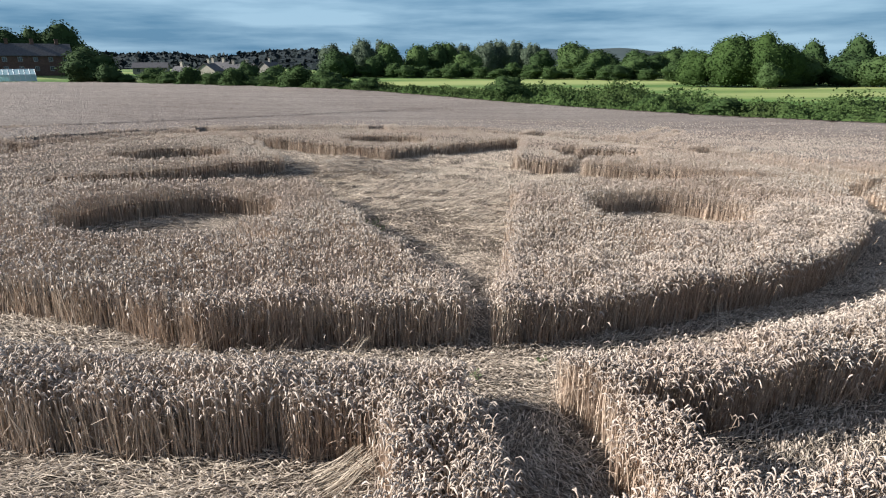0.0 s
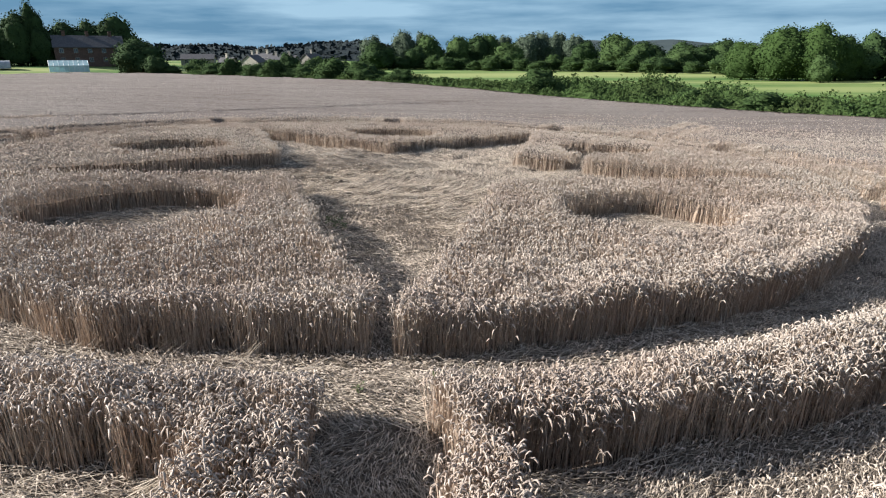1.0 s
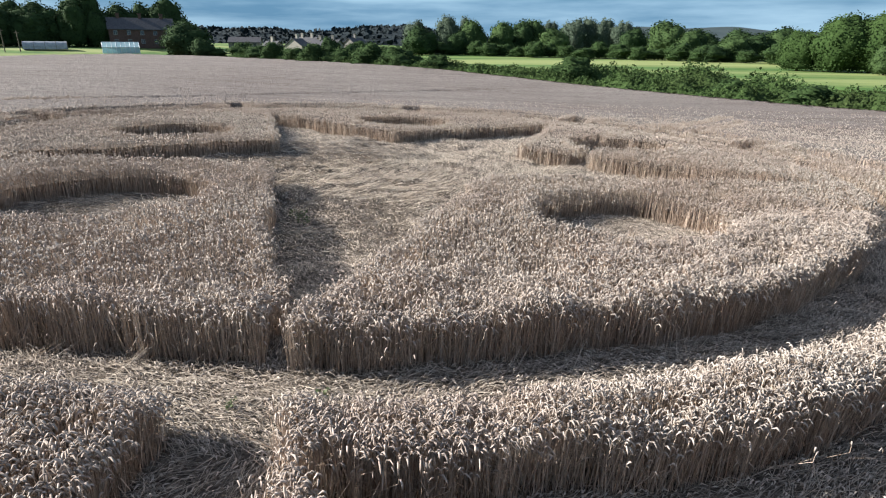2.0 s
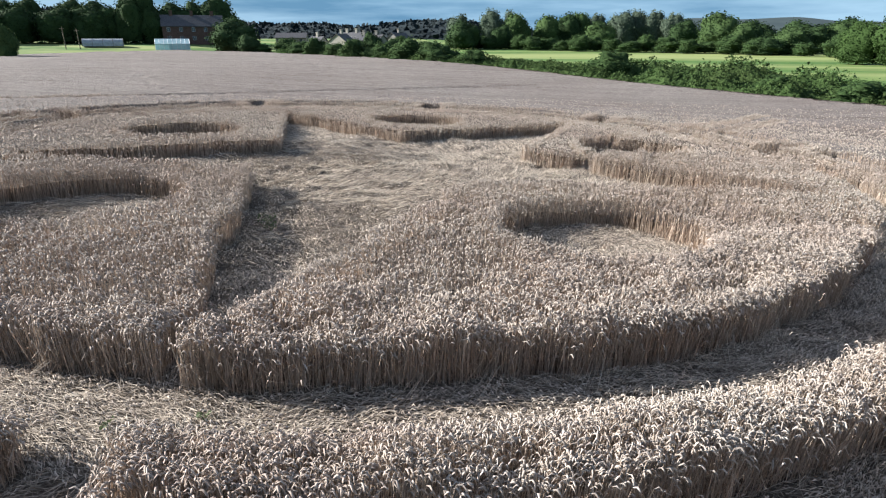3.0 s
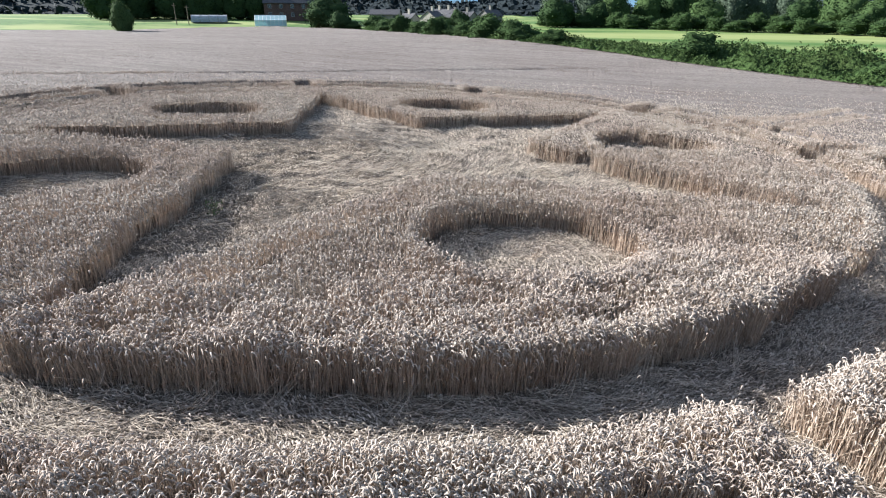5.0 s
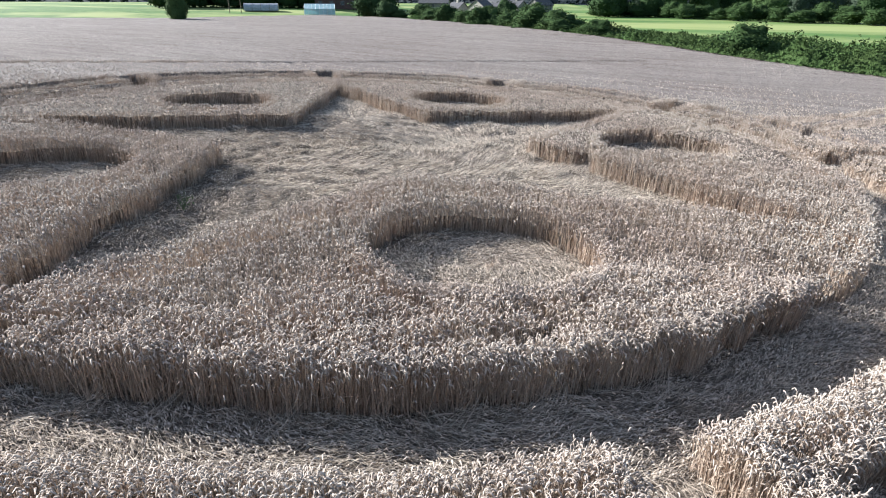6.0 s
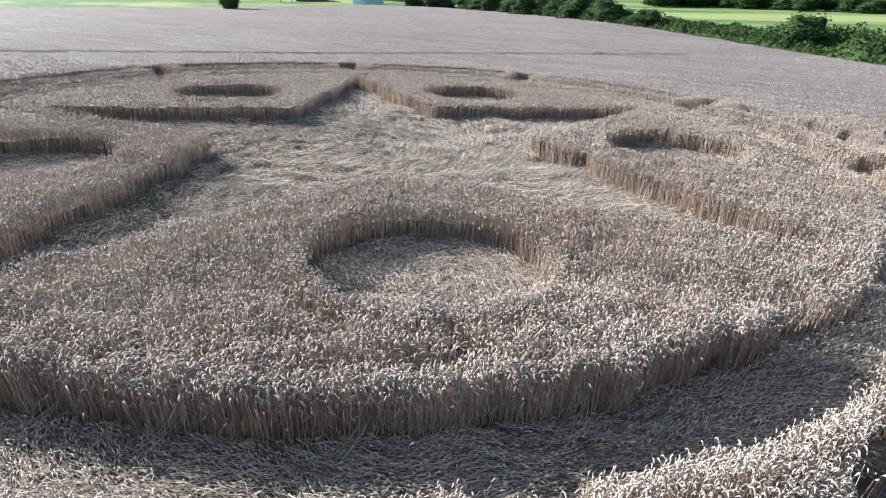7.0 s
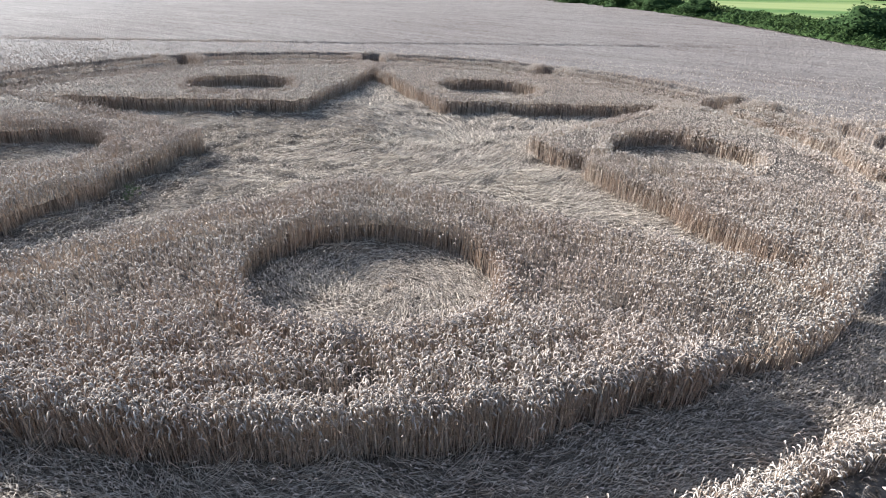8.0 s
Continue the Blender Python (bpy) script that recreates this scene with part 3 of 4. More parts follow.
def build_flattened():
    ob = tagged(new("flattened_wheat"), "flattened wheat straw swept into a star, rings and round clearings", "flattened straw", kind="stuff")
    radii, ang = np.arange(0.1, 23.2, 0.24), np.radians(np.arange(0, 360, 0.9))
    r, a = np.meshgrid(radii, ang, indexing="ij")
    x, y = CX + r * np.cos(a), CY + r * np.sin(a)
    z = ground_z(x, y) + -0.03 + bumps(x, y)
    # Sheet under the straw, coloured dark in place of shade between the stems.
    me = mesh_from("shaded_straw_mat", np.stack([x, y, z], -1).reshape(-1, 3), [grid_faces(len(radii), len(ang), True)])
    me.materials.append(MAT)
    link("shaded_straw_mat", me, ob)
    straw, heads = Heap(), Heap()
    for d0, d1, density, width, steps in ((0, 13, 270, 0.0085, 3), (13, 26, 160, 0.012, 2), (26, 52, 70, 0.019, 2)):
        x, y = scatter(CX - 23.4, CX + 23.4, CY - 23.4, CY + 23.4, density)
        near = from_near(x, y)
        keep = (near >= d0) & (near < d1) & in_sight(x, y) & (np.hypot(x - CX, y - CY) < R_OUT + 0.2)
        x, y = x[keep], y[keep]
        keep = standing_gap(x, y) < 0.03
        x, y = x[keep], y[keep]
        n = len(x)
        az = lay_angle(x, y) + rng.normal(0, 0.3, n) * (1 + (rng.random(n) < 0.2)) + 0.55 * wobble(x * 1.3, y * 1.3, 14)
        length = rng.uniform(0.15, 0.55, n)
        way = np.stack([np.cos(az), np.sin(az), np.zeros(n)], 1)
        base = np.stack([x, y, ground_z(x, y) - 0.02 + bumps(x, y)], 1)
        rise = np.abs(rng.normal(0, 0.05 if steps == 3 else 0.08, n)) + 0.015
        z0, z1 = rng.uniform(0.0, 0.04, n), rng.uniform(0, 0.05, n)
        up = np.array([0, 0, 1.0])
        p0 = base - way * length[:, None] / 2 + z0[:, None] * up
        p1 = base + rise[:, None] * up + np.stack([-way[:, 1], way[:, 0], way[:, 2]], 1) * rng.normal(0, 0.06, n)[:, None]
        p2 = base + way * length[:, None] / 2 + z1[:, None] * up
        tilt = rng.normal(0, 0.5, n)[:, None]
        side = np.stack([-way[:, 1], way[:, 0], np.zeros(n)], 1) * np.cos(tilt) + up * np.sin(tilt)
        ribbon(straw, np.stack([p0, p1, p2] if steps == 3 else [p0, p2 + rise[:, None] * up], 1), width, side)
        pick = rng.random(n) < (0.75 if steps == 3 else 0.42)
        fat = (0.0115 if steps == 3 else width)
        bend = way + np.stack([-way[:, 1], way[:, 0], way[:, 2]], 1) * rng.normal(0, 0.6, n)[:, None]
        loft = rng.uniform(0.01, 0.06, n)[:, None]
        q2 = p2 + 0.04 * way * fat / 0.012 + up * loft
        q3 = q2 + 0.055 * bend * fat / 0.012 - up * loft * 0.9
        heads.add(np.stack([p2, q2 + fat * side, q2 + fat * up, q2 - fat * side, q3], 1)[pick], [(0, 2, 1), (0, 3, 2), (1, 2, 4), (2, 3, 4)])
    link("straw", straw.mesh("straw", LAID), ob)
    link("fallen_ears", heads.mesh("fallen_ears", FALLEN), ob)


build_flattened()


# ---- trees, hedge and buildings ----
LEAF = material("leaf_green", (0.020, 0.040, 0.013), (0.078, 0.120, 0.046), 0.85, 0.6, island=0.6, patch=0.6, patch_scale=0.12, tint=(0.7, 0.75, 0.7), spec=0.05, through=0.2)
LEAF_DARK = material("leaf_dark", (0.013, 0.027, 0.011), (0.046, 0.076, 0.030), 0.85, 0.6, island=0.6, patch=0.5, patch_scale=0.12, tint=(0.7, 0.75, 0.75), spec=0.05, through=0.15)
LEAF_GREY = material("leaf_grey", (0.040, 0.058, 0.040), (0.135, 0.165, 0.118), 0.85, 0.6, island=0.6, patch=0.6, patch_scale=0.15, tint=(0.65, 0.72, 0.7), spec=0.05, through=0.2)
LEAF_BRIGHT = material("leaf_bright", (0.022, 0.045, 0.012), (0.078, 0.122, 0.042), 0.85, 0.6, island=0.6, patch=0.6, patch_scale=0.15, tint=(0.65, 0.72, 0.65), spec=0.05, through=0.22)
SCRUB = material("scrub_leaf", (0.026, 0.055, 0.016), (0.125, 0.195, 0.068), 0.85, 2.5, detail=8.0, island=0.3, patch=0.9, patch_scale=0.12, tint=(0.72, 0.58, 0.62), spec=0.05, through=0.15, bump=1.0, bump_scale=2.5, depth=0.5)


def leaf_cards(heap, centres, sizes, flat=0.0, out=None):
    """Small leaf sprays of four corners, turned at random or mostly outwards."""
    n = len(centres)
    d = rng.normal(0, 1, (n, 3)) * (1.0 if out is None else 0.45)
    if out is not None:
        d += out
    d[:, 2] += flat
    d /= np.linalg.norm(d, axis=1)[:, None]
    a = np.cross(d, rng.normal(0, 1, (n, 3)))
    a /= np.linalg.norm(a, axis=1)[:, None]
    b = np.cross(d, a)
    pts = []
    for k in range(4):
        t = 2 * math.pi * k / 4
        s = sizes * rng.uniform(0.55, 1.15, n)
        pts.append(centres + s[:, None] * (a * math.cos(t) + b * math.sin(t)) + d * (s * rng.uniform(-0.3, 0.3, n))[:, None])
    heap.add(np.stack(pts, 1), [(0, 1, 2), (0, 2, 3)])


def tube(bm, points, radii, sides=7):
    rings = []
    for i, (p, r) in enumerate(zip(points, radii)):
        a, b = Vector(points[max(i - 1, 0)]), Vector(points[min(i + 1, len(points) - 1)])
        q = (b - a).to_track_quat("Z", "Y")
        rings.append([bm.verts.new(Vector(p) + q @ Vector((r * math.cos(2 * math.pi * s / sides), r * math.sin(2 * math.pi * s / sides), 0))) for s in range(sides)])
    for u, v in zip(rings, rings[1:]):
        for s in range(sides):
            bm.faces.new((u[s], u[(s + 1) % sides], v[(s + 1) % sides], v[s]))
    bm.faces.new(rings[-1])


KINDS = {  # leaf, lobes, leaves, leaf size, bulge of the lobes
    "broadleaf": (LEAF, 26, 1700, 0.027, 0.36),
    "dark": (LEAF_DARK, 24, 1600, 0.029, 0.36),
    "poplar": (LEAF_GREY, 30, 1800, 0.026, 0.38),
    "willow": (LEAF_BRIGHT, 36, 3400, 0.02, 0.34),
    "shrub": (LEAF, 14, 1200, 0.032, 0.45),
}
PROTOS = {}


def make_tree(kind):
    """A tree one metre high and one wide: tapered trunk, limbs and a lobed crown of many leaf sprays that hangs low."""
    leaf, lobes, leaves, size, bulge = KINDS[kind]
    ob = new("tree" if kind != "shrub" else "shrub")
    knots = rng.normal(0, 1, (lobes, 3))
    knots[:, 2] = knots[:, 2] * 0.8 + 0.35
    knots /= np.linalg.norm(knots, axis=1)[:, None]
    size_of = rng.uniform(0.6, 1.15, lobes)

    def crown(d, scale):
        near = np.maximum.reduce([np.exp(-((1 - d @ k) / 0.085)) * s for k, s in zip(knots, size_of)])
        r = scale * (1 - bulge + bulge * near)
        flat = np.where(d[:, 2] < 0, np.maximum(np.hypot(d[:, 0], d[:, 1]), 1e-6) ** -0.75, 1.0)
        return np.stack([d[:, 0] * 0.5 * r * flat, d[:, 1] * 0.5 * r * flat, 0.42 + np.where(d[:, 2] > 0, d[:, 2] * 0.58 * r, d[:, 2] * 0.42 * scale)], 1)

    bm = bmesh.new()
    tube(bm, [(0, 0, -0.03), (0.01, 0, 0.15), (0.0, 0.015, 0.4), (-0.01, 0, 0.75)], [0.035, 0.026, 0.02, 0.006])
    for c in crown(knots[::3], 0.9):
        tube(bm, [(0, 0, max(0.08, c[2] * 0.55)), (c[0] * 0.5, c[1] * 0.5, max(0.1, c[2] * 0.8)), tuple(c)], [0.014, 0.009, 0.003], 5)
    part("trunk", bm, BARK, ob)
    heap = Heap()
    d = rng.normal(0, 1, (leaves, 3))
    d /= np.linalg.norm(d, axis=1)[:, None]
    pos = crown(d, 1.0) * np.array([1, 1, 1.0]) + rng.normal(0, size * 1.1, (leaves, 3))
    pos[:, 2] = np.clip(pos[:, 2], 0.012, 1.04)
    leaf_cards(heap, pos, size * rng.uniform(0.5, 1.3, leaves), 0.2, d)
    t, a = np.meshgrid(np.linspace(0.02, math.pi - 0.02, 15), np.linspace(0, 2 * math.pi, 28, endpoint=False), indexing="ij")
    inner = crown(np.stack([np.sin(t) * np.cos(a), np.sin(t) * np.sin(a), np.cos(t)], -1).reshape(-1, 3), 0.93)
    heap.points.append(inner)
    heap.faces.append(grid_faces(15, 28, True) + heap.count)
    heap.count += len(inner)
    link("crown", heap.mesh("crown", leaf), ob)
    return ob


def plant_tree(kind, x, y, height, width, label, category="tree", group=""):
    m = pose(x, y, float(ground_z(x, y)), 0, 0, (x * 37 + y * 91) % 360) @ Matrix.Diagonal((width * 1.12, width * 1.12, height, 1))
    if kind not in PROTOS:
        ob = PROTOS[kind] = make_tree(kind)
        ob.matrix_basis = m
    else:
        source = PROTOS[kind]
        ob = copy_thing(source, m @ Matrix.Diagonal((1 / source.scale[0], 1 / source.scale[1], 1 / source.scale[2], 1)))
    return tagged(ob, label, category, group)


GREEN, DARK = "leafy green broadleaf tree beyond the meadow", "dark leafy tree beside the farm buildings"
GREY, SHRUB = "tall silver-green poplar in a row beyond the meadow", "bushy green shrub beside the wheat field"
WOOD = [
    ("poplar", -48, 253, 13.6, 10.4), ("poplar", -34, 254, 15.6, 10.4), ("poplar", -26, 258, 15.2, 9.6), ("broadleaf", -22, 242, 13.6, 12.0), ("dark", -39, 222, 10.4, 12.8),
    ("dark", -26, 227, 8.8, 8.8), ("broadleaf", -11, 250, 13.2, 12.0), ("dark", -3, 258, 13.6, 11.2), ("broadleaf", 2, 264, 14.4, 12.0), ("poplar", 8, 269, 13.6, 10.4),
    ("broadleaf", 10, 240, 10.4, 12.0), ("poplar", 18, 254, 14.4, 11.2), ("poplar", 24, 258, 14.8, 10.4), ("poplar", 30, 256, 14.4, 10.4), ("poplar", 37, 253, 13.2, 10.4),
    ("dark", 39, 240, 10.4, 10.4), ("broadleaf", 46, 213, 13.0, 13.6), ("broadleaf", 52, 206, 9.6, 9.6), ("dark", 56, 218, 9.6, 11.2), ("broadleaf", 62, 194, 8.0, 12.0),
    ("dark", 69, 200, 8.0, 11.2), ("broadleaf", 76, 203, 9.2, 11.2), ("dark", 83, 200, 8.8, 11.2), ("dark", 53, 186, 4.8, 9.6), ("dark", 72, 181, 4.4, 10.4),
    ("willow", 58, 137, 8.6, 8.0), ("willow", 63.5, 133, 11.6, 11.0), ("willow", 69, 131, 12.0, 11.5), ("willow", 74.5, 131, 9.2, 8.5), ("broadleaf", 67, 122, 5.6, 4.8),
    ("broadleaf", 81, 136, 8.0, 9.6), ("dark", 96, 156, 10.8, 7.2), ("dark", 86, 140, 7.2, 9.6), ("dark", 101, 146, 11.6, 8.0), ("broadleaf", 94, 129, 7.2, 9.6),
    ("broadleaf", 102, 126, 7.2, 9.6), ("broadleaf", 112, 120, 8.0, 10.4), ("dark", 120, 112, 8.8, 11.2), ("dark", -10, 276, 10.4, 12.8), ("dark", 44, 268, 10.4, 12.8),
    ("dark", 16, 280, 11.2, 13.6), ("dark", 88, 232, 10.4, 14.4), ("dark", 108, 192, 10.4, 12.8), ("dark", 64, 240, 9.6, 14.4), ("dark", 74, 228, 9.6, 12.8),
]
for kind, x, y, h, w in WOOD:
    plant_tree(kind, x, y, h, w, {"poplar": GREY, "willow": "broad bright green willow at the end of the meadow", "dark": "dark green tree in the wood beyond the meadow"}.get(kind, GREEN), group="trees beyond the meadow")
FARM = [
    ("dark", -134, 211, 17.5, 15.0), ("dark", -145, 202, 15.0, 14.0), ("dark", -141, 209, 15.5, 12.0), ("dark", -150, 196, 14.0, 12.0), ("dark", -117, 196, 10.0, 10.0),
    ("dark", -145, 186, 20.5, 6.6), ("dark", -149, 183, 17.0, 11.2), ("dark", -157, 181, 12.0, 12.0), ("dark", -143, 186, 12.5, 9.0),
    ("dark", -99.5, 167.5, 10.2, 14.0), ("dark", -91, 161, 5.6, 7.4), ("dark", -178, 152, 13.0, 13.0), ("broadleaf", -125, 114, 8.8, 5.2), ("dark", -176, 182, 13.0, 13.0), ("dark", -166, 178, 12.0, 11.4),
    ("dark", -186, 166, 14.0, 14.0), ("dark", -160, 176, 13.0, 13.0), ("dark", -167, 170, 12.0, 14.0), ("dark", -154, 188, 14.0, 13.0), ("dark", -176, 162, 12.0, 14.0), ("dark", -164, 186, 15.0, 14.0), ("dark", -172, 180, 15.0, 14.0), ("dark", -182, 172, 15.0, 15.0), ("broadleaf", -83, 171, 4.0, 6.4), ("broadleaf", -59, 165, 4.8, 5.6), ("dark", -56, 170, 6.4, 6.4),
    ("dark", -45, 157, 4.8, 5.6), ("broadleaf", -50, 176, 5.6, 6.4), ("dark", -36, 152, 4.0, 6.4),
]
for kind, x, y, h, w in FARM:
    plant_tree(kind, x, y, h, w, DARK if kind == "dark" else SHRUB, group="trees round the farm")
plant_tree("shrub", 9.2, 89.6, 4.2, 6.8, "large rounded bush standing out of the hedge", "bush")
for x, y, h, w in ((-22, 112, 2.9, 5.6), (-30, 120, 2.7, 5.6), (-42, 130, 3.0, 5.6), (-6, 99, 2.1, 4.8), (26, 74, 2.6, 4.8), (32, 67, 2.6, 5.6), (50, 53, 4.3, 5.6), (-50, 138, 2.8, 6.4), (-62, 150, 3.0, 5.6)):
    plant_tree("shrub", x, y, h, w, SHRUB, "bush", "bushes of the hedge")


for i in range(15):  # taller bushes between the village and the meadow
    s = i / 14
    x, y = -84 + 68 * s + (i * 7 % 5 - 2) * 1.2, 161 - 53 * s + (i * 3 % 4) * 1.5
    plant_tree("shrub", x, y, 3.0 + (i * 5 % 7) * 0.35, 5.5 + (i * 4 % 5) * 0.8, SHRUB, "bush", "bushes of the hedge")
for i in range(26):  # low bushes along the far side of the meadow
    x, y = -46 + 5.4 * i, 232 - 2.4 * i + (i * 5 % 3) * 3 - 0.012 * max(0, i - 12) ** 3
    plant_tree("shrub", x, y, 3.4 + (i * 3 % 4) * 0.7, 7.5 + (i * 7 % 5) * 0.6, "low dark shrub under the trees beyond the meadow", "bush", "bushes beyond the meadow")
for kind, x, y, h, w in (("broadleaf", 82, 137, 6.5, 8.5), ("dark", 90, 133, 7.5, 9.5), ("broadleaf", 97, 126, 8.0, 10.0), ("dark", 104, 130, 9.5, 11.0), ("broadleaf", 108, 118, 8.0, 10.5)):
    plant_tree(kind, x, y, h, w, GREEN, group="trees beyond the meadow")


def scrub_height(x, y, off):
    tall = (1.35 + 0.7 * smooth((x + 16) / 48)) * np.clip(0.7 + 0.75 * wobble(x * 0.22, y * 0.22, 3) + 0.4 * wobble(x * 0.9, y * 0.9, 12), 0.15, 1.9)
    return tall * smooth((off + 0.4) / 1.9) * (1 - 0.5 * smooth((off - 8) / 8))


def build_hedge():
    """Bramble and scrub along the field's edge."""
    heap, n = Heap(), 64000
    run = [(72, 25.6), (40.8, 53.6), (20, 72.8), (0, 90.4), (-17.6, 105.6), (-38.4, 124), (-64, 145.6), (-83, 157.6)]
    lengths = np.array([math.dist(p, q) for p, q in zip(run, run[1:])])
    t = rng.uniform(0, lengths.sum(), n)
    k = np.searchsorted(np.cumsum(lengths), t)
    s = (t - np.concatenate([[0], np.cumsum(lengths)])[k]) / lengths[k]
    p, q = np.array(run)[k], np.array(run)[k + 1]
    way = (q - p) / lengths[k][:, None]
    off = 0.25 + 16 * rng.random(n) ** 1.2
    x = p[:, 0] + (q - p)[:, 0] * s + way[:, 1] * off
    y = p[:, 1] + (q - p)[:, 1] * s - way[:, 0] * off
    tall = scrub_height(x, y, off)
    z = ground_z(x, y) + tall * (0.78 + 0.3 * rng.random(n))
    leaf_cards(heap, np.stack([x, y, z], 1), rng.uniform(0.07, 0.22, n), 1.1)
    steps, rows = np.linspace(0, lengths.sum() - 0.01, 420), np.linspace(0.2, 16, 22)
    k = np.searchsorted(np.cumsum(lengths), steps)
    s = (steps - np.concatenate([[0], np.cumsum(lengths)])[k]) / lengths[k]
    p, q = np.array(run)[k], np.array(run)[k + 1]
    way = (q - p) / lengths[k][:, None]
    gx = (p + (q - p) * s[:, None])[None, :, 0] + way[None, :, 1] * rows[:, None]
    gy = (p + (q - p) * s[:, None])[None, :, 1] - way[None, :, 0] * rows[:, None]
    gz = ground_z(gx, gy) + 0.7 * scrub_height(gx, gy, rows[:, None]) * (0.7 + 0.6 * rng.random(gx.shape))
    heap.points.append(np.stack([gx, gy, gz], -1).reshape(-1, 3))
    heap.faces.append(grid_faces(22, 420, False) + heap.count)
    heap.count += gx.size
    tagged(link("hedge", heap.mesh("hedge", SCRUB)), "overgrown green bramble hedge along the wheat field", "hedge", kind="stuff")


build_hedge()

# Haze of the distance is mixed into both base colours as a blue cast.
RIDGE = material("hazed_wood", (0.008, 0.014, 0.018), (0.016, 0.025, 0.027), 0.9, 0.05, detail=6.0, patch=0.5, patch_scale=0.01, bump=0.5, bump_scale=0.2)
HILL = material("hazed_hill", (0.029, 0.042, 0.046), (0.050, 0.066, 0.066), 0.9, 0.01)


def build_ridge(name, label, a0, a1, dist, depth, height, mat, cards):
    """A wooded rise far off, seen from the field."""
    ang = np.radians(np.linspace(a0, a1, 120))
    rows = np.linspace(0, 1, 8)
    d, a = np.meshgrid(dist + depth * rows, ang, indexing="ij")
    x, y = d * np.cos(a), d * np.sin(a)
    ends = np.sin(np.linspace(0, math.pi, 120)) ** 0.5
    top = height * (0.75 + 0.25 * wobble(a * 9, d * 0 + dist, 3)) * ends
    z = 1.2 + top * np.sin(rows * math.pi * 0.5)[:, None]
    me = mesh_from(name, np.stack([x, y, z], -1).reshape(-1, 3), [grid_faces(8, 120, False)])
    me.materials.append(mat)
    ob = tagged(link(name, me), label, "backdrop", kind="structure")
    if cards:
        heap, n = Heap(), cards
        i, j = rng.integers(0, 8, n), rng.integers(0, 120, n)
        c = np.stack([x[i, j] + rng.normal(0, 8, n), y[i, j] + rng.normal(0, 8, n), z[i, j] + rng.uniform(-4, 0.8, n)], 1)
        leaf_cards(heap, c, rng.uniform(1.2, 3.4, n), 0.0)
        tagged(link("far_woods", heap.mesh("far_woods", mat)), "dark distant woods on a low ridge", "woods", kind="stuff")
    return ob


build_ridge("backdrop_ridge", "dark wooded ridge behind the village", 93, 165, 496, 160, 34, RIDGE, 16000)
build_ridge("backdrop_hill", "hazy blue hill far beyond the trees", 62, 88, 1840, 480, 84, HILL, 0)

BRICK = material("dark_brick", (0.07, 0.045, 0.04), (0.14, 0.085, 0.07), 0.9, 3.0, bump=0.3)
RENDERED = material("pale_wall", (0.26, 0.24, 0.21), (0.38, 0.35, 0.31), 0.9, 1.0)
STONE = material("grey_stone_wall", (0.16, 0.15, 0.14), (0.28, 0.26, 0.24), 0.9, 2.0)
SLATE = material("slate_roof", (0.05, 0.05, 0.058), (0.10, 0.095, 0.10), 0.7, 2.0)
WHITE = material("white_frame", (0.7, 0.72, 0.72), (0.82, 0.83, 0.83), 0.5, 2.0)
TRIM = material("weathered_trim", (0.22, 0.22, 0.22), (0.34, 0.34, 0.34), 0.6, 2.0)
PANE = material("window_pane", (0.03, 0.035, 0.045), (0.05, 0.055, 0.07), 0.08, 1.0, spec=0.6)
GLASS = material("greenhouse_glass", (0.42, 0.60, 0.62), (0.62, 0.78, 0.80), 0.15, 0.5, spec=0.6, through=0.3)
PLASTIC = material("cloudy_plastic", (0.20, 0.22, 0.24), (0.36, 0.38, 0.40), 0.4, 1.2, spec=0.4)
WOODEN = material("weathered_wood", (0.10, 0.08, 0.06), (0.2, 0.17, 0.13), 0.9, 4.0)


def box(bm, x0, x1, y0, y1, z0, z1):
    v = [bm.verts.new((x, y, z)) for z in (z0, z1) for x, y in ((x0, y0), (x1, y0), (x1, y1), (x0, y1))]
    for f in ((0, 3, 2, 1), (4, 5, 6, 7), (0, 1, 5, 4), (1, 2, 6, 5), (2, 3, 7, 6), (3, 0, 4, 7)):
        bm.faces.new([v[i] for i in f])


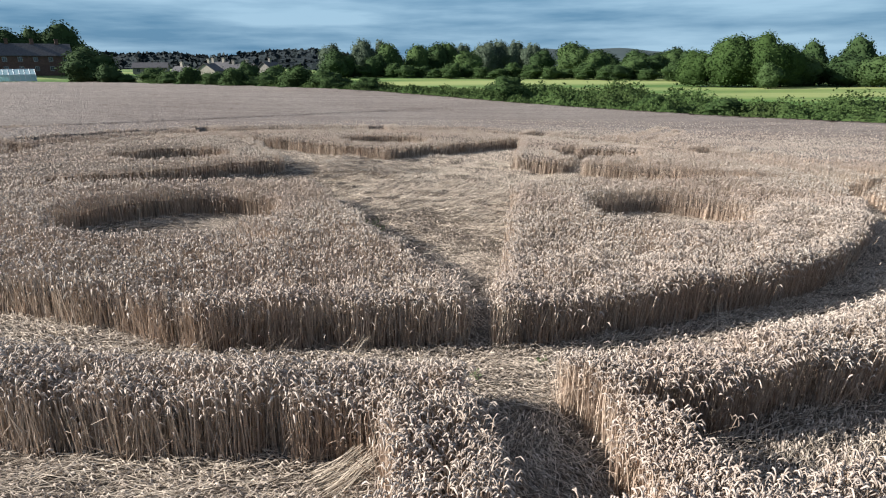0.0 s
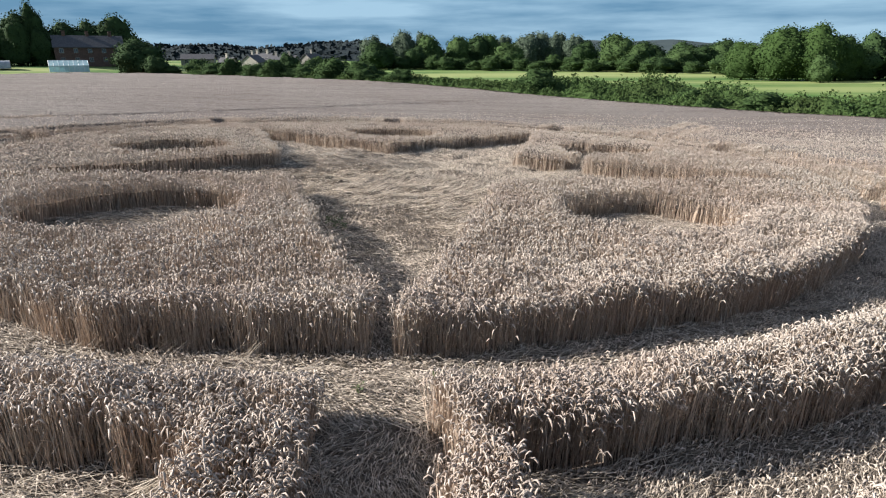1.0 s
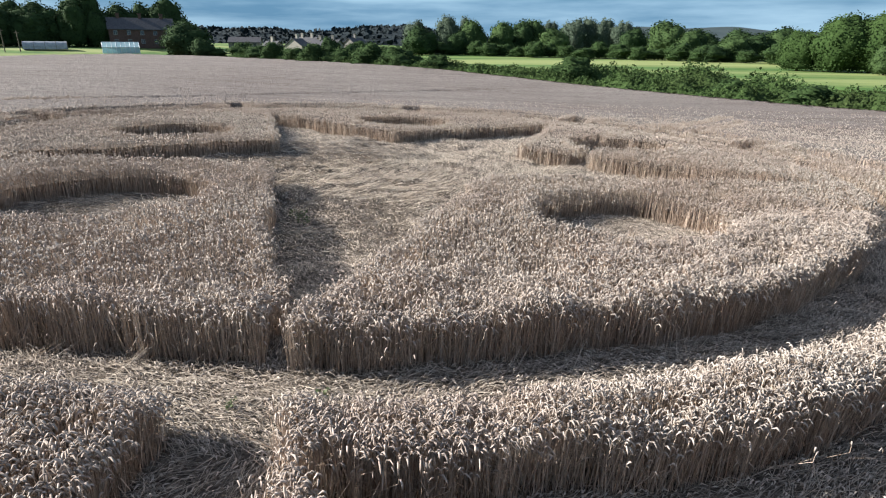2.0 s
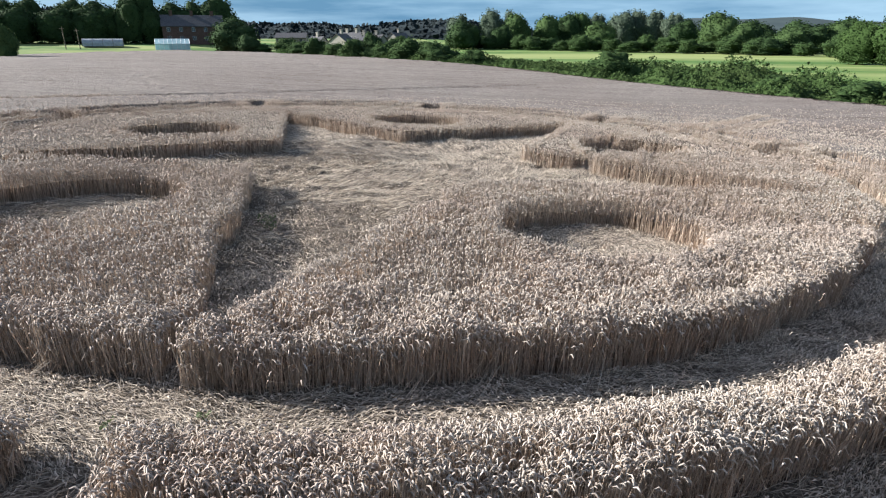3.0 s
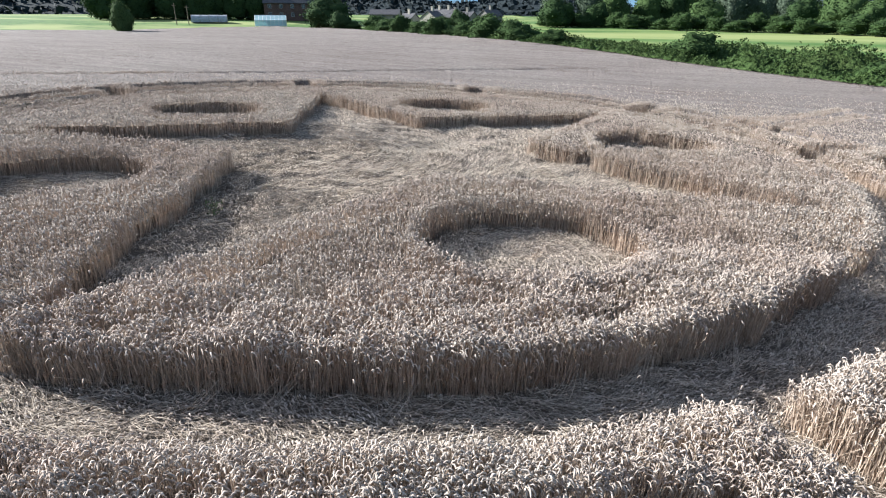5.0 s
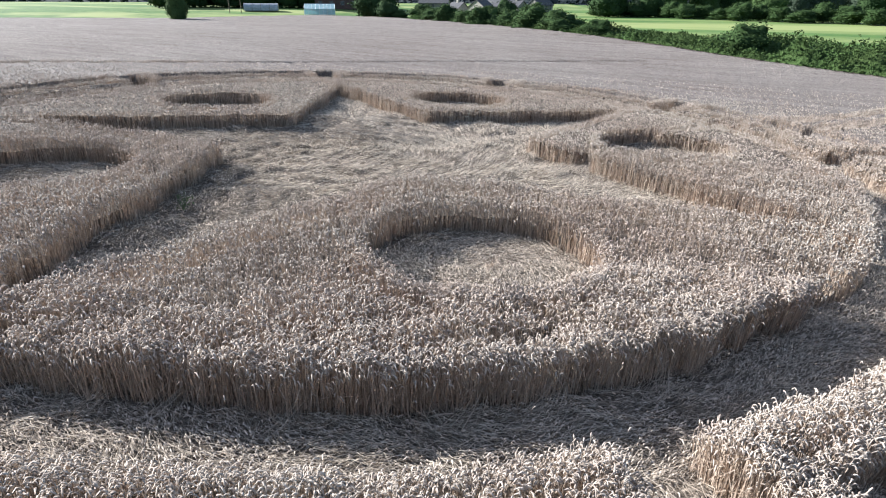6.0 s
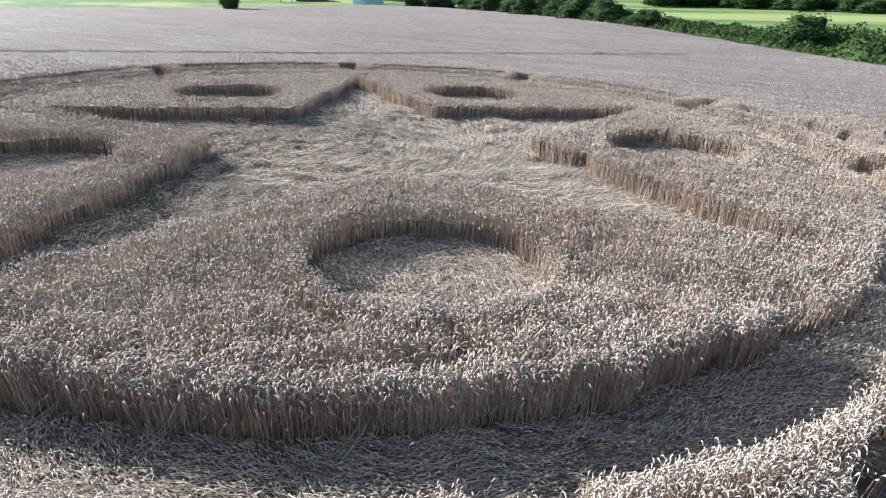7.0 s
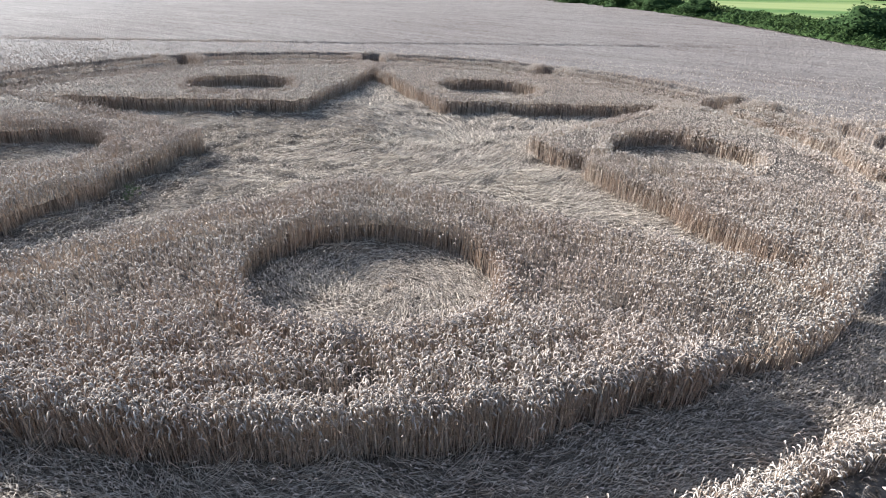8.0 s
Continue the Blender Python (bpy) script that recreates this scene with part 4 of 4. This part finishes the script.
def house(x, y, turn, w, d, eaves, ridge, wall, label, windows=4, storeys=2, chimneys=1):
    """A gabled house; its long front looks along its own -y."""
    ob = tagged(new("house"), label, "house", "village houses")
    ob.matrix_basis = pose(x, y, float(ground_z(x, y)), 0, 0, turn)
    bm = bmesh.new()
    box(bm, -w / 2, w / 2, -d / 2, d / 2, -0.5, eaves)
    for sx in (-1, 1):
        bm.faces.new([bm.verts.new(p) for p in ((sx * w / 2, -d / 2, eaves), (sx * w / 2, d / 2, eaves), (sx * w / 2, 0, ridge - 0.1))])
    part("wall", bm, wall, ob)
    bm = bmesh.new()
    for s in (-1, 1):
        a = [(-w / 2 - 0.3, s * (d / 2 + 0.4), eaves - 0.15), (w / 2 + 0.3, s * (d / 2 + 0.4), eaves - 0.15), (w / 2 + 0.3, 0, ridge), (-w / 2 - 0.3, 0, ridge)]
        lo, hi = [bm.verts.new(p) for p in a], [bm.verts.new((p[0], p[1], p[2] + 0.18)) for p in a]
        for i in range(4):
            bm.faces.new((lo[i], lo[(i + 1) % 4], hi[(i + 1) % 4], hi[i]))
        bm.faces.new(lo)
        bm.faces.new(hi)
    roof = part("roof", bm, SLATE, ob, "dark slate roof")
    for c in range(chimneys):
        bm = bmesh.new()
        cx = -w / 2 + w * (c + 0.5) / chimneys
        box(bm, cx - 0.5, cx + 0.5, -0.4, 0.4, ridge - 0.6, ridge + 1.4)
        box(bm, cx - 0.6, cx + 0.6, -0.5, 0.5, ridge + 1.4, ridge + 1.6)
        part("chimney", bm, wall, roof)
    for st in range(storeys):
        for i in range(windows):
            wx, wz = -w / 2 + w * (i + 0.5) / windows, 1.0 + st * eaves / storeys
            bm = bmesh.new()
            for q in ((-0.6, -0.5, 0, 1.4), (0.5, 0.6, 0, 1.4), (-0.5, 0.5, 0, 0.1), (-0.5, 0.5, 1.3, 1.4), (-0.04, 0.04, 0.1, 1.3)):
                box(bm, wx + q[0], wx + q[1], -d / 2 - 0.06, -d / 2 + 0.02, wz + q[2], wz + q[3])
            win = part("window", bm, TRIM, ob)
            bm = bmesh.new()
            box(bm, wx - 0.5, wx + 0.5, -d / 2 - 0.02, -d / 2 + 0.02, wz + 0.1, wz + 1.3)
            part("pane", bm, PANE, win)
    return ob


house(-132, 193, 36, 20.0, 8.5, 5.6, 9.2, BRICK, "large dark brick farmhouse with tall chimneys", 5, 2, 3)
house(-94, 214, -20, 6.1, 4.8, 2.1, 4.1, RENDERED, "pale cottage with a grey slate roof", 3, 1, 1)
house(-83, 211, 75, 5.4, 7.5, 2.6, 5.1, RENDERED, "white-gabled village house with a slate roof", 2, 1, 1)
house(-74, 217, -12, 10.9, 6.1, 2.9, 4.8, STONE, "long grey stone house with a slate roof", 5, 1, 2)
house(-89, 236, -15, 9.5, 5.4, 3.2, 5.4, RENDERED, "pale terraced house behind the cottages", 4, 2, 2)
house(-113, 230, 15, 12.2, 5.4, 2.6, 4.4, STONE, "low grey stone barn with a pale slate roof", 3, 1, 0)
house(-67, 230, 70, 8.2, 5.4, 3.2, 5.4, STONE, "grey stone village house at the end of the row", 3, 2, 1)


def greenhouse(x, y, turn, w, d, eaves, ridge):
    ob = tagged(new("greenhouse"), "white-framed glass greenhouse at the edge of the wheat field", "greenhouse")
    ob.matrix_basis = pose(x, y, float(ground_z(x, y)), 0, 0, turn)
    n = 8
    for i in range(n):
        x0, x1 = -w / 2 + w * i / n + 0.06, -w / 2 + w * (i + 1) / n - 0.06
        for s in (-1, 1):
            for a, b in (((s * d / 2, 0.4), (s * d / 2, eaves)), ((s * d / 2, eaves), (0, ridge))):
                bm = bmesh.new()
                lo = [bm.verts.new(p) for p in ((x0, a[0], a[1]), (x1, a[0], a[1]), (x1, b[0], b[1]), (x0, b[0], b[1]))]
                hi = [bm.verts.new(v.co + Vector((0, s * 0.01, 0.01))) for v in lo]
                bm.faces.new(lo)
                bm.faces.new(hi)
                for k in range(4):
                    bm.faces.new((lo[k], lo[(k + 1) % 4], hi[(k + 1) % 4], hi[k]))
                part("pane", bm, GLASS, ob)
    bm = bmesh.new()
    for i in range(n + 1):
        fx = -w / 2 + w * i / n
        for s in (-1, 1):
            tube(bm, [(fx, s * d / 2, 0), (fx, s * d / 2, eaves), (fx, 0, ridge)], [0.06, 0.06, 0.06], 4)
    for s in (-1, 1):
        tube(bm, [(-w / 2, s * d / 2, eaves), (w / 2, s * d / 2, eaves)], [0.06, 0.06], 4)
        tube(bm, [(-w / 2, s * d / 2, 0.4), (w / 2, s * d / 2, 0.4)], [0.06, 0.06], 4)
    tube(bm, [(-w / 2, 0, ridge), (w / 2, 0, ridge)], [0.07, 0.07], 4)
    part("frame", bm, WHITE, ob)
    return ob


greenhouse(-118, 162.5, 37, 9.6, 4.8, 2.1, 3.5)


def polytunnel(x, y, turn, length, radius):
    ob = tagged(new("polytunnel"), "low grey plastic growing tunnel on hoops beside the greenhouse", "polytunnel")
    ob.matrix_basis = pose(x, y, float(ground_z(x, y)), 0, 0, turn)
    bm = bmesh.new()
    arch = [(radius * math.cos(math.pi * k / 10), radius * math.sin(math.pi * k / 10) ** 0.8) for k in range(11)]
    rows = [[bm.verts.new((-length / 2 + length * i / 8, a, b * (0.98 if i % 2 else 1.0))) for a, b in arch] for i in range(9)]
    for p, q in zip(rows, rows[1:]):
        for k in range(10):
            bm.faces.new((p[k], p[k + 1], q[k + 1], q[k]))
    bm.faces.new(rows[0])
    bm.faces.new(rows[-1])
    part("cover", bm, PLASTIC, ob)
    for i in range(0, 9, 2):
        bm = bmesh.new()
        tube(bm, [(-length / 2 + length * i / 8, 1.02 * a, 1.02 * b) for a, b in arch], [0.05] * 11, 5)
        part("hoop", bm, WOODEN, ob)


polytunnel(-139.5, 158.5, 40, 11.0, 2.2)


def utility_pole(x, y, h):
    ob = tagged(new("utility_pole"), "weathered wooden pole at the end of the wheat field", "pole", "poles by the farm")
    ob.matrix_basis = pose(x, y, float(ground_z(x, y)))
    bm = bmesh.new()
    tube(bm, [(0, 0, -0.3), (0, 0, h)], [0.14, 0.10], 8)
    part("post", bm, WOODEN, ob)
    bm = bmesh.new()
    box(bm, -0.8, 0.8, -0.06, 0.06, h - 0.6, h - 0.45)
    part("crossarm", bm, WOODEN, ob)


for x, y, h in ((-142, 147, 6.0), (-140, 150, 5.4)):
    utility_pole(x, y, h)


# ---- lone stalks left standing, tufts and leaning bundles in the flattened crop ----
def wheat_tuft(x, y, count, height, spread, lean, label):
    """A few stalks with nodding ears, standing alone."""
    ob = tagged(new("wheat_tuft"), label, "wheat tuft", "tufts in the clearings", "stuff")
    z = float(ground_z(x, y)) - 0.06
    ob.matrix_basis = pose(x, y, z)
    a, d = rng.uniform(0, 2 * math.pi, count), spread * rng.random(count) ** 0.5
    foot = np.stack([d * np.cos(a) * 0.4, d * np.sin(a) * 0.4, np.zeros(count)], 1)
    h = height * rng.uniform(0.8, 1.05, count)
    top = foot + np.stack([d * np.cos(a) + lean[0], d * np.sin(a) + lean[1], h], 1)
    e = np.stack([np.cos(a), np.sin(a), np.zeros(count)], 1)
    up = np.array([0, 0, 1.0])
    q1, side = top + 0.02 * e + 0.05 * up, np.stack([-np.sin(a), np.cos(a), np.zeros(count)], 1)
    q2 = q1 + 0.05 * e + 0.015 * up
    q3 = q2 + 0.03 * e - 0.07 * up
    stalks, ears = Heap(), Heap()
    ribbon(stalks, np.stack([foot, (foot + top) / 2, top, q1], 1), 0.008, side)
    low = foot + (top - foot) * 0.5
    ribbon(stalks, np.stack([low, low + 0.12 * e - 0.03 * up, low + 0.2 * e - 0.14 * up], 1), 0.014, side)
    ring = [q2 + 0.012 * s for s in (side, 0.6 * e + 0.8 * up, -side)]
    ears.add(np.stack([q1, *ring, q3], 1), [(0, 2, 1), (0, 3, 2), (0, 1, 3), (1, 2, 4), (2, 3, 4), (3, 1, 4)])
    link("stalks", stalks.mesh("stalks", STALK), ob)
    link("ears", ears.mesh("ears", EAR), ob)
    return ob


ALONE = "single wheat plant still upright in a flattened clearing"
wheat_tuft(8.83, 31.78, 7, 0.72, 0.10, (0.02, 0.0), ALONE)
wheat_tuft(-9.85, 16.4, 4, 0.62, 0.06, (0.03, 0.0), ALONE)
wheat_tuft(-10.3, 16.7, 3, 0.55, 0.05, (0.0, 0.02), ALONE)
wheat_tuft(6.65, 17.2, 26, 0.30, 0.14, (0.12, -0.05), "small upright tuft of straw in the middle of a round clearing")
wheat_tuft(-2.4, 15.9, 8, 0.42, 0.12, (0.15, 0.15), "stray bent stalks beside a standing wedge")


def straw_bundle(x, y, tx, ty, rise, count, label):
    """Stalks bent over together and leaning on the standing crop."""
    ob = tagged(new("straw_bundle"), label, "straw bundle", "bundles leaning on the crop", "stuff")
    z = float(ground_z(x, y)) - 0.05
    ob.matrix_basis = pose(x, y, z)
    n = count
    s = rng.normal(0, 0.16, n)
    way = np.array([tx - x, ty - y, 0.0])
    across = np.array([-way[1], way[0], 0]) / np.linalg.norm(way)
    p0 = s[:, None] * 1.8 * across + rng.normal(0, 0.05, (n, 3)) * [1, 1, 0.3] + [0, 0, 0.03]
    p2 = way * rng.uniform(0.7, 1.15, n)[:, None] + s[:, None] * 0.9 * across + np.stack([np.zeros(n), np.zeros(n), rise * rng.uniform(0.5, 1.0, n)], 1)
    p1 = (p0 + p2) / 2 - np.array([0, 0, 0.06]) + rng.normal(0, 0.02, (n, 3))
    p1[:, 2] = np.maximum(p1[:, 2], 0.03)
    heap = Heap()
    turn = rng.uniform(0, math.pi, n)
    side = across[None] * np.cos(turn)[:, None] + np.array([0, 0, 1.0])[None] * np.sin(turn)[:, None]
    ribbon(heap, np.stack([p0, p1, p2], 1), 0.008, side)
    link("stalks", heap.mesh("stalks", LAID), ob)
    return ob


LEANING = "bundle of bent straw leaning against standing wheat"
straw_bundle(-2.1, 4.75, -1.35, 5.0, 0.42, 110, LEANING)
for a, n in ((-97, 26), (-93, 22), (-88.5, 20), (-70, 24), (-66.5, 18), (-61, 26), (-52, 20), (-47.5, 24), (-41, 22)):
    r0, r1 = R_DISC + 0.42, R_DISC - 0.05
    straw_bundle(CX + r0 * math.cos(radians(a)), CY + r0 * math.sin(radians(a)), CX + r1 * math.cos(radians(a + 1.6)), CY + r1 * math.sin(radians(a + 1.6)), 0.4, n, LEANING)
for x, y, tx, ty, n in ((-0.75, 24.2, 0.25, 24.55, 70), (-1.9, 22.0, -0.9, 22.3, 60), (1.5, 22.1, 2.3, 22.6, 60), (-0.8, 19.2, 0.0, 19.6, 60), (-3.6, 18.5, -2.8, 18.9, 50), (-5.6, 21.1, -4.8, 21.5, 50)):
    straw_bundle(x, y, tx, ty, 0.3, n, "low ridge of half-fallen straw across the flattened star")
for x, y, tx, ty, n in ((-2.35, 14.4, -2.85, 14.7, 24), (10.55, 25.1, 10.8, 25.75, 30), (11.8, 24.75, 12.1, 25.35, 30), (8.8, 26.0, 9.1, 26.55, 24), (7.4, 11.0, 6.9, 11.7, 30), (8.35, 11.65, 7.6, 12.0, 22)):
    straw_bundle(x, y, tx, ty, 0.42, n, LEANING)


# ---- green weeds coming up through the straw ----
WEED = material("weed_leaf", (0.07, 0.09, 0.045), (0.17, 0.20, 0.11), 0.7, 6.0, island=0.6, through=0.2, spec=0.1)


def weed(x, y, size, height, leaves):
    ob = tagged(new("weed"), "low leafy green weed growing through the flattened straw", "weed", "weeds in the straw")
    ob.matrix_basis = pose(x, y, float(ground_z(x, y)))
    bm = bmesh.new()
    for k in range(4):
        a = k * 1.7 + x
        tube(bm, [(0, 0, -0.05), (0.2 * size * math.cos(a), 0.2 * size * math.sin(a), 0.6 * height), (0.45 * size * math.cos(a), 0.45 * size * math.sin(a), height)], [0.006, 0.005, 0.003], 4)
    part("stem", bm, WEED, ob)
    heap = Heap()
    a, d = rng.uniform(0, 2 * math.pi, leaves), size * rng.random(leaves) ** 0.6
    leaf_cards(heap, np.stack([d * np.cos(a), d * np.sin(a), height * rng.uniform(0.25, 1.0, leaves)], 1), rng.uniform(0.02, 0.05, leaves), 0.8)
    link("leaves", heap.mesh("leaves", WEED), ob)


for x, y, size, height, leaves in ((-2.75, 16.1, 0.26, 0.36, 70), (-2.45, 15.8, 0.18, 0.26, 40), (-0.09, 7.3, 0.12, 0.10, 18), (1.04, 7.8, 0.1, 0.09, 14)):
    weed(x, y, size, height, leaves)
